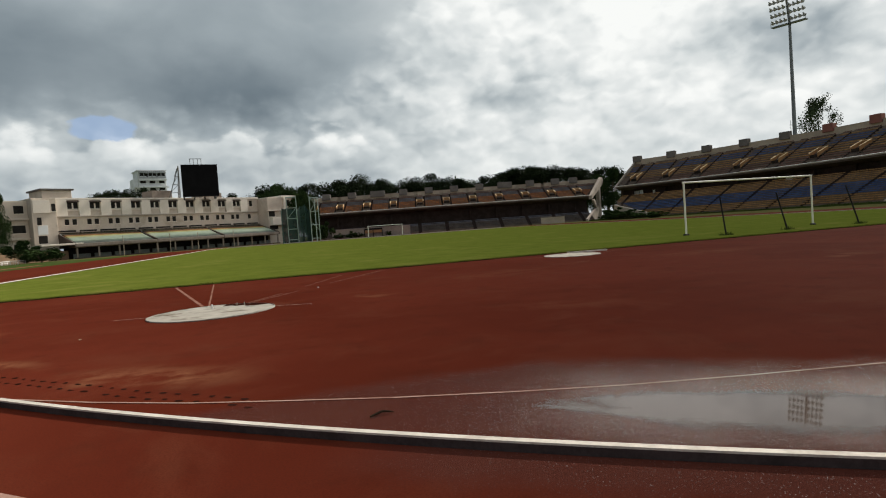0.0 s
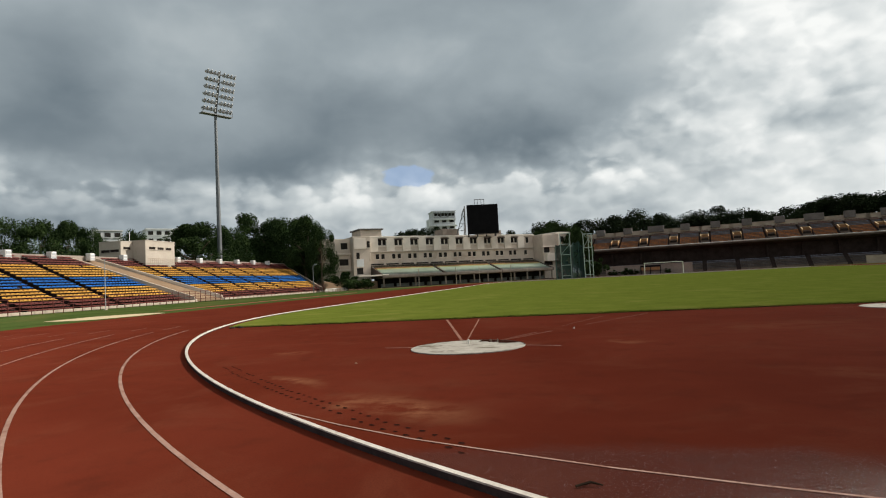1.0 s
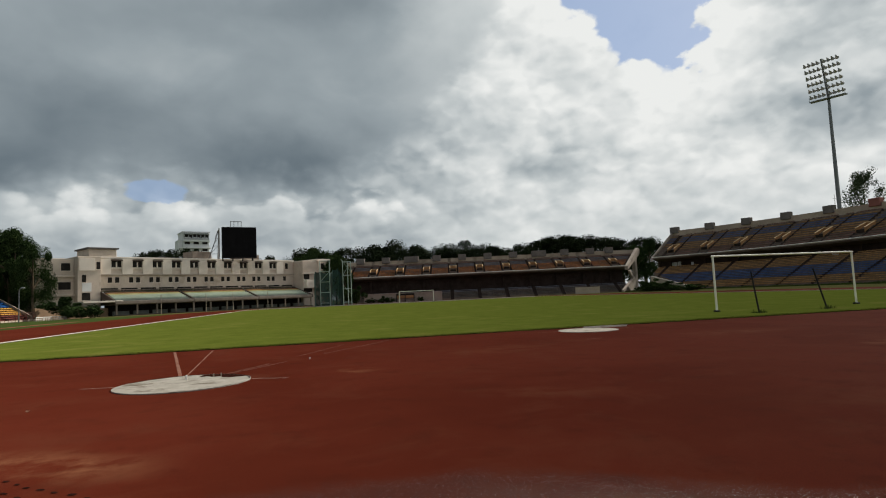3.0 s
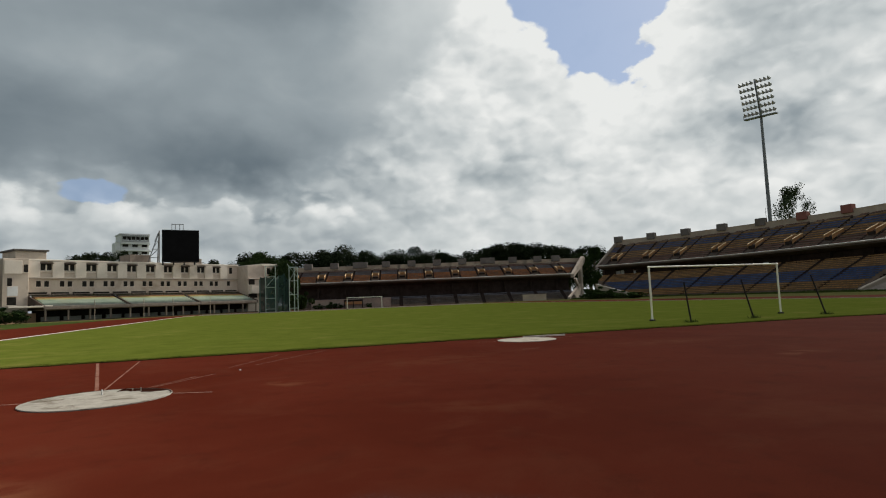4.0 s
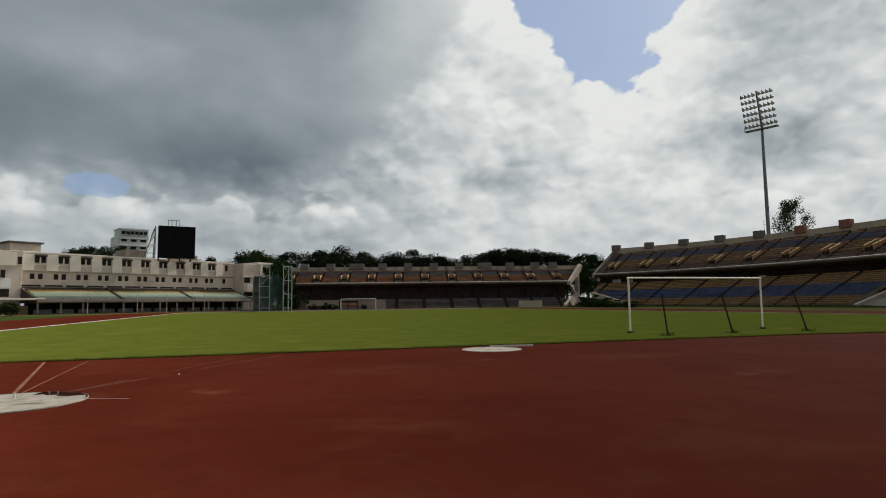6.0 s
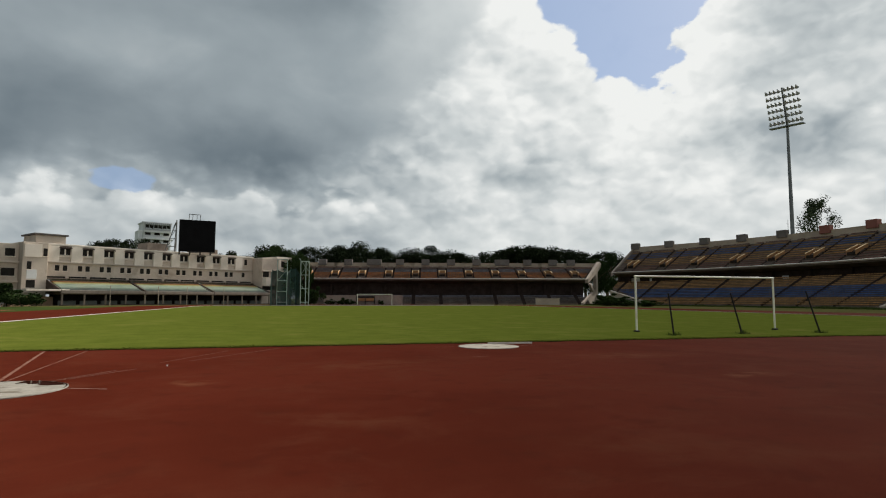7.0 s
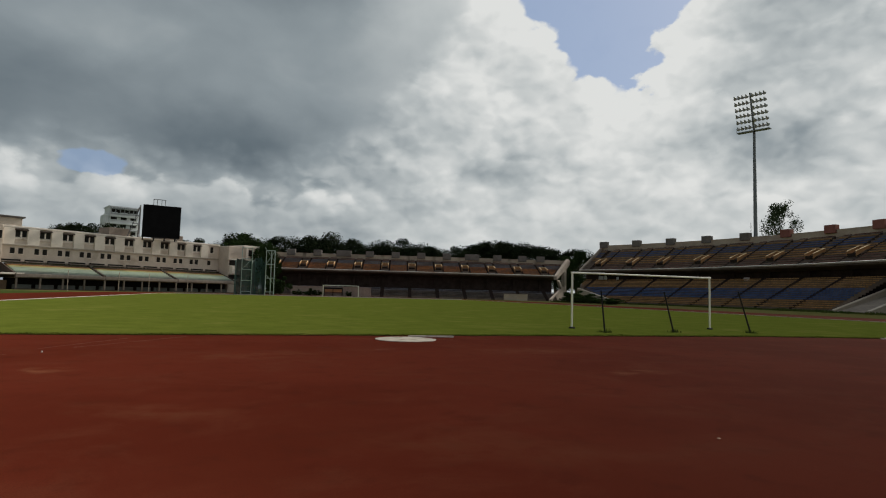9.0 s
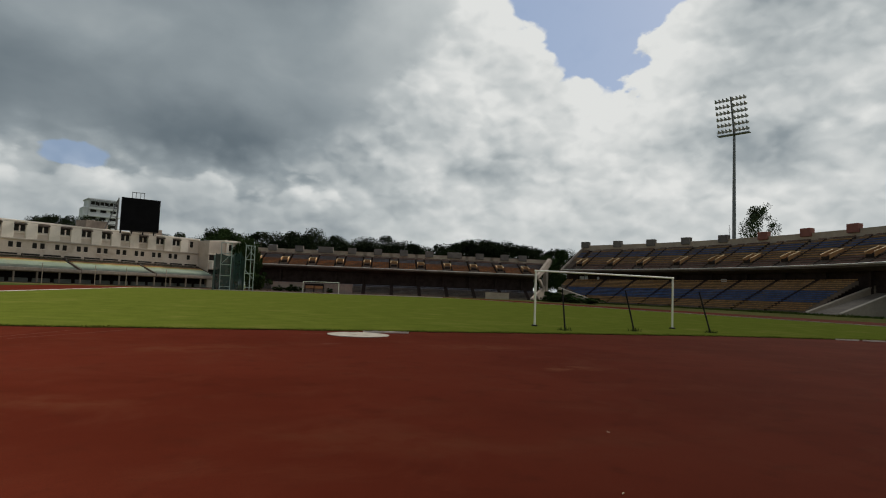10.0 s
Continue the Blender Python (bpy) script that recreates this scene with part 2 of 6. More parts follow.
M = {
    "grass": surface("pitch_grass", (0.099, 0.122, 0.0185), (0.134, 0.154, 0.025), 0.9, 0.85, 0.03, 14, wear=(0.185, 0.178, 0.042), wear_amount=0.72, spec=0.0, fuzz=1.0),
    "verge": surface("verge_grass", (0.04, 0.064, 0.016), (0.064, 0.086, 0.025), 0.2, 0.85, 0.03, 12, wear=(0.13, 0.11, 0.04), wear_amount=0.6, spec=0.0, fuzz=1.0),
    "dry": surface("dry_verge_grass", (0.085, 0.085, 0.028), (0.12, 0.115, 0.042), 0.25, 0.9, 0.03, 12, wear=(0.17, 0.11, 0.06), wear_amount=0.7, spec=0.0, fuzz=1.0),
    "earth": surface("far_ground", (0.06, 0.09, 0.03), (0.11, 0.11, 0.06), 0.05, 0.9, wear=(0.16, 0.13, 0.09), spec=0.06),
    "line": surface("line_paint", (0.23, 0.135, 0.105), (0.31, 0.195, 0.155), 3, 0.7, wear=(0.14, 0.05, 0.033), wear_amount=0.85, spec=0.0),
    "line_faded": surface("line_worn_thin", (0.165, 0.078, 0.056), (0.22, 0.112, 0.084), 3, 0.7, wear=(0.12, 0.035, 0.022), wear_amount=0.8, spec=0.0),
    "kerb": surface("kerb_paint", (0.39, 0.355, 0.31), (0.52, 0.48, 0.425), 5, 0.9, 0.001, 60, wear=(0.24, 0.19, 0.16), wear_amount=0.75, spec=0.0),
    # kerb side coloured as it looks in shade
    "kerb_foot": surface("kerb_shaded_side", (0.035, 0.026, 0.026), (0.06, 0.045, 0.044), 4, 0.9, spec=0.0),
    "concrete_disc": surface("disc_concrete", (0.24, 0.222, 0.192), (0.33, 0.307, 0.268), 5.0, 0.85, 0.002, 30, wear=(0.085, 0.065, 0.045), wear_amount=0.9, spec=0.0),
    "turf_cut": surface("turf_cut_edge", (0.025, 0.02, 0.014), (0.095, 0.09, 0.026), 0.7, 0.95, wear=(0.085, 0.1, 0.018), wear_amount=0.9, spec=0.0),
    # near-black for sludge, wet marks and the disc's painted rim shadow
    "disc_dark": surface("damp_sludge_and_shadow", (0.018, 0.007, 0.005), (0.03, 0.012, 0.009), 3, 0.9, spec=0.0),
    "iron": surface("ring_iron", (0.18, 0.17, 0.15), (0.26, 0.2, 0.15), 5, 0.6, metal=0.4),
    "white": surface("white_paint", (0.56, 0.55, 0.52), (0.64, 0.63, 0.6), 2, 0.5, wear=(0.5, 0.45, 0.38), wear_amount=0.5),
    "dark_post": surface("dark_post_paint", (0.01, 0.01, 0.01), (0.022, 0.02, 0.02), 6, 0.8, spec=0.15),
    "steel": surface("mast_steel", (0.11, 0.12, 0.125), (0.16, 0.17, 0.18), 0.6, 0.5, metal=0.5, wear=(0.16, 0.14, 0.12)),
    "lamp": surface("floodlight_glass", (0.34, 0.37, 0.39), (0.46, 0.49, 0.52), 3, 0.25, metal=0.3),
    "cream": surface("cream_render", (0.47, 0.4, 0.335), (0.56, 0.48, 0.405), 0.5, 0.8, 0.004, 6, wear=(0.27, 0.215, 0.165), wear_amount=0.65, spec=0.06),
    "cream_light": surface("pale_render", (0.66, 0.59, 0.515), (0.73, 0.66, 0.58), 0.35, 0.8, 0.004, 6, wear=(0.42, 0.36, 0.29), wear_amount=0.5, spec=0.06),
    "booth": surface("booth_render", (0.35, 0.31, 0.262), (0.41, 0.365, 0.31), 0.4, 0.8, 0.003, 8, wear=(0.3, 0.26, 0.21), wear_amount=0.4, spec=0.06),
    "concrete": surface("weathered_concrete", (0.2, 0.165, 0.14), (0.3, 0.25, 0.21), 0.3, 0.85, 0.005, 5, wear=(0.1, 0.085, 0.075), wear_amount=0.6, spec=0.06),
    "concrete_grey": surface("lichened_concrete", (0.12, 0.11, 0.105), (0.17, 0.155, 0.145), 0.4, 0.85, wear=(0.07, 0.06, 0.055), wear_amount=0.6, spec=0.0),
    "ramp_brown": surface("ramp_dusty_concrete", (0.17, 0.115, 0.075), (0.23, 0.16, 0.105), 0.5, 0.9, wear=(0.12, 0.08, 0.055), wear_amount=0.5, spec=0.0),
    "vomitory": surface("ochre_render", (0.25, 0.135, 0.065), (0.33, 0.185, 0.09), 0.5, 0.85, wear=(0.2, 0.13, 0.08), wear_amount=0.5, spec=0.0),
    # dark concrete; under the stands' decks it holds their shade
    "concrete_dark": surface("dark_shaded_concrete", (0.07, 0.055, 0.048), (0.11, 0.088, 0.075), 0.3, 0.9, wear=(0.04, 0.033, 0.03), wear_amount=0.6, spec=0.0),
    "concrete_pale": surface("pale_concrete", (0.33, 0.275, 0.22), (0.42, 0.355, 0.285), 0.3, 0.85, 0.005, 5, wear=(0.24, 0.2, 0.17), wear_amount=0.6, spec=0.06),
    # interior shade as a near-black surface colour
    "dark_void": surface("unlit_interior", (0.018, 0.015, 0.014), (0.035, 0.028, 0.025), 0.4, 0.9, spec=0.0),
    "window": surface("window_glass_dark", (0.012, 0.011, 0.01), (0.028, 0.025, 0.022), 0.8, 0.45, spec=0.06),
    "frame": surface("window_frame", (0.5, 0.45, 0.39), (0.58, 0.53, 0.46), 1.5, 0.7),
    "seat_yellow": surface("seat_yellow", (0.33, 0.172, 0.036), (0.4, 0.215, 0.05), 0.7, 0.6, vary=0.22, wear=(0.42, 0.2, 0.04), wear_amount=0.35, spec=0.02),
    "seat_blue": surface("seat_blue", (0.012, 0.07, 0.23), (0.02, 0.095, 0.28), 0.7, 0.6, vary=0.22, wear=(0.02, 0.12, 0.36), wear_amount=0.35, spec=0.02),
    "seat_maroon": surface("seat_maroon", (0.08, 0.02, 0.017), (0.11, 0.028, 0.023), 0.7, 0.6, vary=0.22, wear=(0.14, 0.07, 0.058), wear_amount=0.4, spec=0.06),
    "seat_grey": surface("seat_faded", (0.22, 0.2, 0.22), (0.3, 0.27, 0.28), 0.7, 0.6, vary=0.18, spec=0.06),
    "old_yellow": surface("seat_yellow_grimed", (0.265, 0.148, 0.064), (0.335, 0.19, 0.082), 0.4, 0.6, vary=0.22, wear=(0.235, 0.145, 0.09), wear_amount=0.5, spec=0.02),
    "old_blue": surface("seat_blue_grimed", (0.048, 0.082, 0.180), (0.066, 0.108, 0.228), 0.4, 0.6, vary=0.22, wear=(0.144, 0.132, 0.168), wear_amount=0.5, spec=0.02),
    "old_maroon": surface("seat_maroon_grimed", (0.132, 0.072, 0.060), (0.180, 0.096, 0.079), 0.4, 0.65, vary=0.22, wear=(0.144, 0.096, 0.084), wear_amount=0.4, spec=0.02),
    "old_orange": surface("seat_orange_grimed", (0.25, 0.1, 0.04), (0.315, 0.132, 0.054), 0.4, 0.6, vary=0.22, wear=(0.15, 0.085, 0.055), wear_amount=0.5, spec=0.02),
    "old_slate": surface("seat_slate_grimed", (0.095, 0.095, 0.115), (0.14, 0.138, 0.16), 0.4, 0.6, vary=0.22, spec=0.02),
    # lower-tier seats, dimmed in colour for the deep shade there
    "old_dark": surface("seat_dark_shaded", (0.07, 0.062, 0.058), (0.105, 0.092, 0.086), 0.4, 0.7, vary=0.22, spec=0.0),
    "teal_steel": surface("cage_pale_teal", (0.24, 0.31, 0.29), (0.32, 0.39, 0.37), 0.8, 0.55, wear=(0.2, 0.2, 0.17)),
    # near-black: shade between seat rows and in the aisles is in the colour
    "step": surface("terrace_concrete_shaded", (0.016, 0.011, 0.01), (0.03, 0.019, 0.017), 0.6, 0.9, wear=(0.02, 0.016, 0.015), spec=0.0),
    # concrete darkened for the shade on stairs and under the decks
    "aisle": surface("shaded_stair_concrete", (0.03, 0.022, 0.02), (0.055, 0.04, 0.036), 0.6, 0.9, wear=(0.025, 0.02, 0.018), spec=0.0),
    # stairwell ochre brightened: sunlight on the copings is in the colour
    "ochre_coping": surface("ochre_coping_sunlit", (0.5, 0.36, 0.2), (0.6, 0.45, 0.27), 0.6, 0.8, wear=(0.34, 0.25, 0.16), wear_amount=0.5, spec=0.04),
    "step_old": surface("old_terrace_concrete", (0.13, 0.1, 0.082), (0.19, 0.145, 0.12), 0.4, 0.9, wear=(0.05, 0.04, 0.035), spec=0.0),
    "rail": surface("fence_maroon", (0.085, 0.024, 0.02), (0.12, 0.036, 0.028), 2, 0.6, wear=(0.12, 0.06, 0.045), spec=0.05),
    "screen": surface("screen_black", (0.003, 0.003, 0.0035), (0.006, 0.006, 0.0068), 0.6, 0.6, spec=0.06),
    "net": surface("cage_green", (0.015, 0.06, 0.05), (0.03, 0.1, 0.08), 1, 0.7),
    "bleach_green": surface("bleacher_green", (0.3, 0.36, 0.28), (0.4, 0.45, 0.36), 0.6, 0.6, wear=(0.4, 0.38, 0.28), wear_amount=0.5, vary=0.1),
    "bleach_yellow": surface("bleacher_faded_yellow", (0.4, 0.36, 0.17), (0.5, 0.45, 0.24), 0.6, 0.7, wear=(0.3, 0.26, 0.17), wear_amount=0.5, vary=0.1, spec=0.04),
    "bleach_dull": surface("bleacher_dull_green", (0.17, 0.22, 0.18), (0.24, 0.28, 0.23), 0.6, 0.7, wear=(0.2, 0.18, 0.15), wear_amount=0.6, vary=0.1, spec=0.04),
    "bleach_grey": surface("grey_green_panel", (0.13, 0.145, 0.13), (0.19, 0.2, 0.18), 0.6, 0.8, wear=(0.08, 0.08, 0.07), spec=0.0),
    "bark": surface("bark", (0.06, 0.045, 0.03), (0.11, 0.085, 0.06), 2, 0.9, 0.02, 12, spec=0.0),
    "leaf": surface("leaves_dark", (0.017, 0.03, 0.012), (0.034, 0.054, 0.018), 0.5, 0.75, vary=0.45, spec=0.0),
    "leaf_far": surface("leaves_far", (0.012, 0.018, 0.009), (0.024, 0.032, 0.016), 0.3, 0.8, vary=0.35, spec=0.0),
    "leaf_light": surface("leaves_light", (0.045, 0.06, 0.035), (0.07, 0.09, 0.05), 0.5, 0.75, vary=0.35, spec=0.0),
    "sand": surface("pit_sand", (0.42, 0.33, 0.2), (0.52, 0.42, 0.27), 0.8, 0.9, 0.01, 8, spec=0.0),
    "runway": surface("runway_rubber", (0.2, 0.055, 0.035), (0.25, 0.075, 0.045), 0.5, 0.8, spec=0.06),
    "far_white": surface("far_white_render", (0.55, 0.56, 0.56), (0.64, 0.65, 0.65), 0.1, 0.8, wear=(0.4, 0.4, 0.4)),
    "far_grey": surface("far_grey_render", (0.3, 0.31, 0.32), (0.38, 0.39, 0.4), 0.1, 0.8),
    "brick_red": surface("faded_red_panel", (0.17, 0.06, 0.045), (0.22, 0.08, 0.06), 0.5, 0.8, wear=(0.2, 0.1, 0.08)),
    "clod": surface("dry_clod", (0.03, 0.025, 0.02), (0.06, 0.045, 0.035), 8, 0.95, 0.01, 30, spec=0.0),
    "twig": surface("dry_twig", (0.02, 0.014, 0.01), (0.04, 0.03, 0.02), 8, 0.9, spec=0.0),
    "straw": surface("dry_straw", (0.5, 0.42, 0.28), (0.6, 0.52, 0.36), 8, 0.8),
    "water": None,
}

BX, CENTRE_Y, R_KERB, FAR_Y = -2.0, 7.0, 32.545, 93.0  # bend centres, kerb radius


def polar_of(t, x, y):
    """Distance from the near bend's centre, and degrees from its lowest point towards the west."""
    dx, dy = math_node(t, "SUBTRACT", BX, x), math_node(t, "SUBTRACT", CENTRE_Y, y)
    r = math_node(t, "SQRT", math_node(t, "ADD", math_node(t, "MULTIPLY", dx, dx), math_node(t, "MULTIPLY", dy, dy)))
    return r, math_node(t, "MULTIPLY", math_node(t, "ARCTAN2", dx, dy), 180 / math.pi)


def track_material():
    """Red rubber granules, dusty in places, wet and puddled along the kerb."""
    m = bpy.data.materials.new("track_rubber")
    m.use_nodes = True
    t = m.node_tree
    p = t.nodes["Principled BSDF"]
    pos = nod(t, "ShaderNodeNewGeometry").outputs["Position"]
    sep = nod(t, "ShaderNodeSeparateXYZ")
    t.links.new(pos, sep.inputs[0])
    x, y = sep.outputs[0], sep.outputs[1]
    broad = noise_node(t, pos, 0.22, 5, 0.6, 0.4).outputs[0]
    mid = noise_node(t, pos, 1.7, 5, 0.65).outputs[0]
    grain = noise_node(t, pos, 75, 3, 0.75).outputs[0]
    col = mix_col(t, smooth(t, broad, 0.35, 0.65), (0.102, 0.018, 0.009), (0.126, 0.0238, 0.0122))
    col = mix_col(t, math_node(t, "MULTIPLY", smooth(t, mid, 0.5, 0.72), 0.6), col, (0.078, 0.0165, 0.009))
    col = mix_col(t, math_node(t, "MULTIPLY", smooth(t, noise_node(t, pos, 0.75, 6, 0.7, 0.5).outputs[0], 0.46, 0.72), 0.6), col, (0.135, 0.036, 0.019))
    col = mix_col(t, math_node(t, "MULTIPLY", smooth(t, grain, 0.42, 0.66), 0.55), col, (0.063, 0.0147, 0.009))
    # dried silt left by shallow water
    wx = math_node(t, "MULTIPLY_ADD", math_node(t, "SUBTRACT", mid, 0.5), 1.3, x)
    wy = math_node(t, "MULTIPLY_ADD", math_node(t, "SUBTRACT", broad, 0.5), 1.6, y)
    dust = None
    for x0, y0, sx, sy, turn, amount in ((-22.7, -16.6, 1.2, 0.46, -38, 1.0), (-24.6, -15.0, 0.7, 0.24, -40, 0.8), (-19.85, -11.4, 0.5, 0.4, 0, 0.6), (-26.2, -11.8, 0.4, 0.3, 0, 0.6),
                                         (-9.7, -13.0, 0.7, 0.4, 0, 0.6), (-17.6, -15.4, 1.2, 0.5, -25, 0.22), (-14.5, -17.5, 1.6, 0.6, -20, 0.15), (-16.5, -9.5, 2.2, 0.9, 10, 0.25), (-10.0, -9.0, 2.0, 0.8, -10, 0.3)):
        c, s = math.cos(radians(turn)), math.sin(radians(turn))
        dx, dy = math_node(t, "SUBTRACT", wx, x0), math_node(t, "SUBTRACT", wy, y0)
        u = math_node(t, "ADD", math_node(t, "MULTIPLY", dx, c / sx), math_node(t, "MULTIPLY", dy, s / sx))
        v = math_node(t, "ADD", math_node(t, "MULTIPLY", dx, -s / sy), math_node(t, "MULTIPLY", dy, c / sy))
        d = math_node(t, "SQRT", math_node(t, "ADD", math_node(t, "MULTIPLY", u, u), math_node(t, "MULTIPLY", v, v)))
        b = smooth(t, d, 0.15, 1.25, amount, 0.0)
        dust = b if dust is None else math_node(t, "MAXIMUM", dust, b)
    dust = math_node(t, "MULTIPLY", dust, smooth(t, mid, 0.34, 0.66))
    col = mix_col(t, math_node(t, "MULTIPLY", dust, 0.82), col, (0.25, 0.105, 0.052))
    # wet ground along the inside of the kerb, in polar terms of the bend
    r, th = polar_of(t, x, y)
    rw = math_node(t, "MULTIPLY_ADD", math_node(t, "SUBTRACT", mid, 0.5), 0.5, r)
    tw = math_node(t, "MULTIPLY_ADD", math_node(t, "SUBTRACT", broad, 0.5), 2.0, th)
    shore = math_node(t, "MULTIPLY_ADD", math_node(t, "MAXIMUM", math_node(t, "SUBTRACT", tw, 34.8), 0.0), 0.46, 30.4)
    inside = math_node(t, "SUBTRACT", rw, shore)
    outer_edge = math_node(t, "MAXIMUM", smooth(t, r, 32.53, 32.56, 1.0, 0.0), math_node(t, "MULTIPLY", smooth(t, rw, 32.75, 33.15, 1.0, 0.0), smooth(t, tw, 36.4, 34.6)))
    ends = smooth(t, tw, 17.0, 22.0)
    damp = math_node(t, "MULTIPLY", math_node(t, "MULTIPLY", smooth(t, inside, -0.08, 0.4), outer_edge), ends)
    col = mix_col(t, math_node(t, "MULTIPLY", damp, 0.42), col, (0.085, 0.04, 0.032))
    t.links.new(col, p.inputs["Base Color"])
    # granules stand out of a film of water; the film is deepest round the puddle
    cells = nod(t, "ShaderNodeTexVoronoi")
    cells.inputs["Scale"].default_value = 215.0
    t.links.new(pos, cells.inputs["Vector"])
    pick = nod(t, "ShaderNodeSeparateColor")
    t.links.new(cells.outputs["Color"], pick.inputs[0])
    near = smooth(t, math_node(t, "ABSOLUTE", math_node(t, "SUBTRACT", rw, 31.65)), 0.1, 1.05, 1.0, 0.0)
    near = math_node(t, "MULTIPLY", near, smooth(t, tw, 36.0, 32.5))
    level = math_node(t, "MULTIPLY_ADD", near, 0.44, 0.045)
    level = math_node(t, "MULTIPLY", level, smooth(t, rw, 32.4, 32.6, 1.0, 0.12))
    under = math_node(t, "MULTIPLY", damp, smooth(t, math_node(t, "SUBTRACT", level, pick.outputs[0]), -0.04, 0.04))
    t.links.new(math_node(t, "MULTIPLY_ADD", under, -0.58, 0.84), p.inputs["Roughness"])
    t.links.new(math_node(t, "MULTIPLY_ADD", under, 0.34, 0.0016), p.inputs["Specular IOR Level"])
    p.inputs["Diffuse Roughness"].default_value = 1.0
    bn = nod(t, "ShaderNodeBump")
    bn.inputs["Distance"].default_value = 0.003
    t.links.new(math_node(t, "MULTIPLY_ADD", damp, 0.7, 0.3), bn.inputs["Strength"])
    speck = math_node(t, "MULTIPLY", cells.outputs["Distance"], -0.9)
    t.links.new(math_node(t, "ADD", math_node(t, "MULTIPLY", grain, 0.5), math_node(t, "MULTIPLY", speck, damp)), bn.inputs["Height"])
    t.links.new(bn.outputs[0], p.inputs["Normal"])
    return m


def water_material():
    """Still water whose film thins out between the granules at its edge."""
    m = bpy.data.materials.new("still_water")
    m.use_nodes = True
    t = m.node_tree
    p = t.nodes["Principled BSDF"]
    pos = nod(t, "ShaderNodeNewGeometry").outputs["Position"]
    sep = nod(t, "ShaderNodeSeparateXYZ")
    t.links.new(pos, sep.inputs[0])
    r, th = polar_of(t, sep.outputs[0], sep.outputs[1])
    n = noise_node(t, pos, 2.2, 5, 0.6, 0.3)
    t.links.new(mix_col(t, n.outputs[0], (0.045, 0.03, 0.024), (0.075, 0.055, 0.045)), p.inputs["Base Color"])
    half = math_node(t, "MULTIPLY", smooth(t, th, 35.2, 32.4, 0.02, 0.34), smooth(t, th, 29.6, 31.4, 0.3, 1.0))
    d = math_node(t, "DIVIDE", math_node(t, "ABSOLUTE", math_node(t, "SUBTRACT", r, 31.72)), half)
    d = math_node(t, "ADD", d, math_node(t, "MULTIPLY", math_node(t, "SUBTRACT", n.outputs[0], 0.5), 1.1))
    d = math_node(t, "ADD", d, math_node(t, "MULTIPLY", math_node(t, "SUBTRACT", noise_node(t, pos, 90, 3, 0.7).outputs[0], 0.5), 0.7))
    tip = smooth(t, math_node(t, "MULTIPLY_ADD", math_node(t, "SUBTRACT", n.outputs[0], 0.5), 3.0, th), 34.6, 33.5)
    t.links.new(math_node(t, "MULTIPLY", smooth(t, d, 0.7, 1.25, 1.0, 0.0), tip), p.inputs["Alpha"])
    p.inputs["Roughness"].default_value = 0.03
    p.inputs["IOR"].default_value = 1.34
    bn = nod(t, "ShaderNodeBump")
    bn.inputs["Strength"].default_value, bn.inputs["Distance"].default_value = 0.15, 0.001
    t.links.new(noise_node(t, pos, 5.0, 3, 0.5).outputs[0], bn.inputs["Height"])
    t.links.new(bn.outputs[0], p.inputs["Normal"])
    return m


M["track"] = track_material()
M["water"] = water_material()

# ---- mesh helpers ----


def mesh_of(name, bm, mat, smooth_shade=False):
    me = bpy.data.meshes.new(name)
    bm.to_mesh(me)
    bm.free()
    me.materials.append(M[mat])
    if smooth_shade:
        for f in me.polygons:
            f.use_smooth = True
    return me


def part(name, bm, mat, parent, label="", kind=""):
    ob = new(name, mesh_of(name, bm, mat))
    ob.parent = parent
    return tagged(ob, label, kind=kind)


def thing(name, label, category, at=(0, 0, 0), turn=0.0, group="", kind=""):
    ob = new(name)
    ob.empty_display_size = 0.1
    ob.matrix_basis = pose(*at, 0, 0, turn)
    return tagged(ob, label, category, group, kind)


def solid(name, bm, mat, label, category, kind="", group="", at=(0, 0, 0), turn=0.0):
    ob = new(name, mesh_of(name, bm, mat))
    ob.matrix_basis = pose(*at, 0, 0, turn)
    return tagged(ob, label, category, group, kind)


def box(bm, x0, y0, z0, x1, y1, z1, m=None):
    vs = [bm.verts.new(Vector(c) if m is None else m @ Vector(c)) for c in
          ((x0, y0, z0), (x1, y0, z0), (x1, y1, z0), (x0, y1, z0), (x0, y0, z1), (x1, y0, z1), (x1, y1, z1), (x0, y1, z1))]
    for f in ((0, 3, 2, 1), (4, 5, 6, 7), (0, 1, 5, 4), (1, 2, 6, 5), (2, 3, 7, 6), (3, 0, 4, 7)):
        bm.faces.new([vs[i] for i in f])
    return vs


def boxes(*dims, bevel=0.0):
    bm = bmesh.new()
    for d in dims:
        box(bm, *d)
    if bevel:
        bmesh.ops.bevel(bm, geom=bm.edges[:], offset=bevel, segments=1, affect="EDGES")
    return bm


def rod(bm, a, b, r0, r1=None, sides=8):
    a, b = Vector(a), Vector(b)
    d = (b - a).normalized()
    u = d.orthogonal().normalized()
    v = d.cross(u)
    r1 = r0 if r1 is None else r1
    rings = []
    for p, r in ((a, r0), (b, r1)):
        rings.append([bm.verts.new(p + (u * math.cos(k * math.tau / sides) + v * math.sin(k * math.tau / sides)) * r) for k in range(sides)])
    for k in range(sides):
        bm.faces.new((rings[0][k], rings[0][(k + 1) % sides], rings[1][(k + 1) % sides], rings[1][k]))
    bm.faces.new(rings[0][::-1])
    bm.faces.new(rings[1])


def rods(*spans, sides=8):
    bm = bmesh.new()
    for s in spans:
        rod(bm, *s, sides=sides)
    return bm


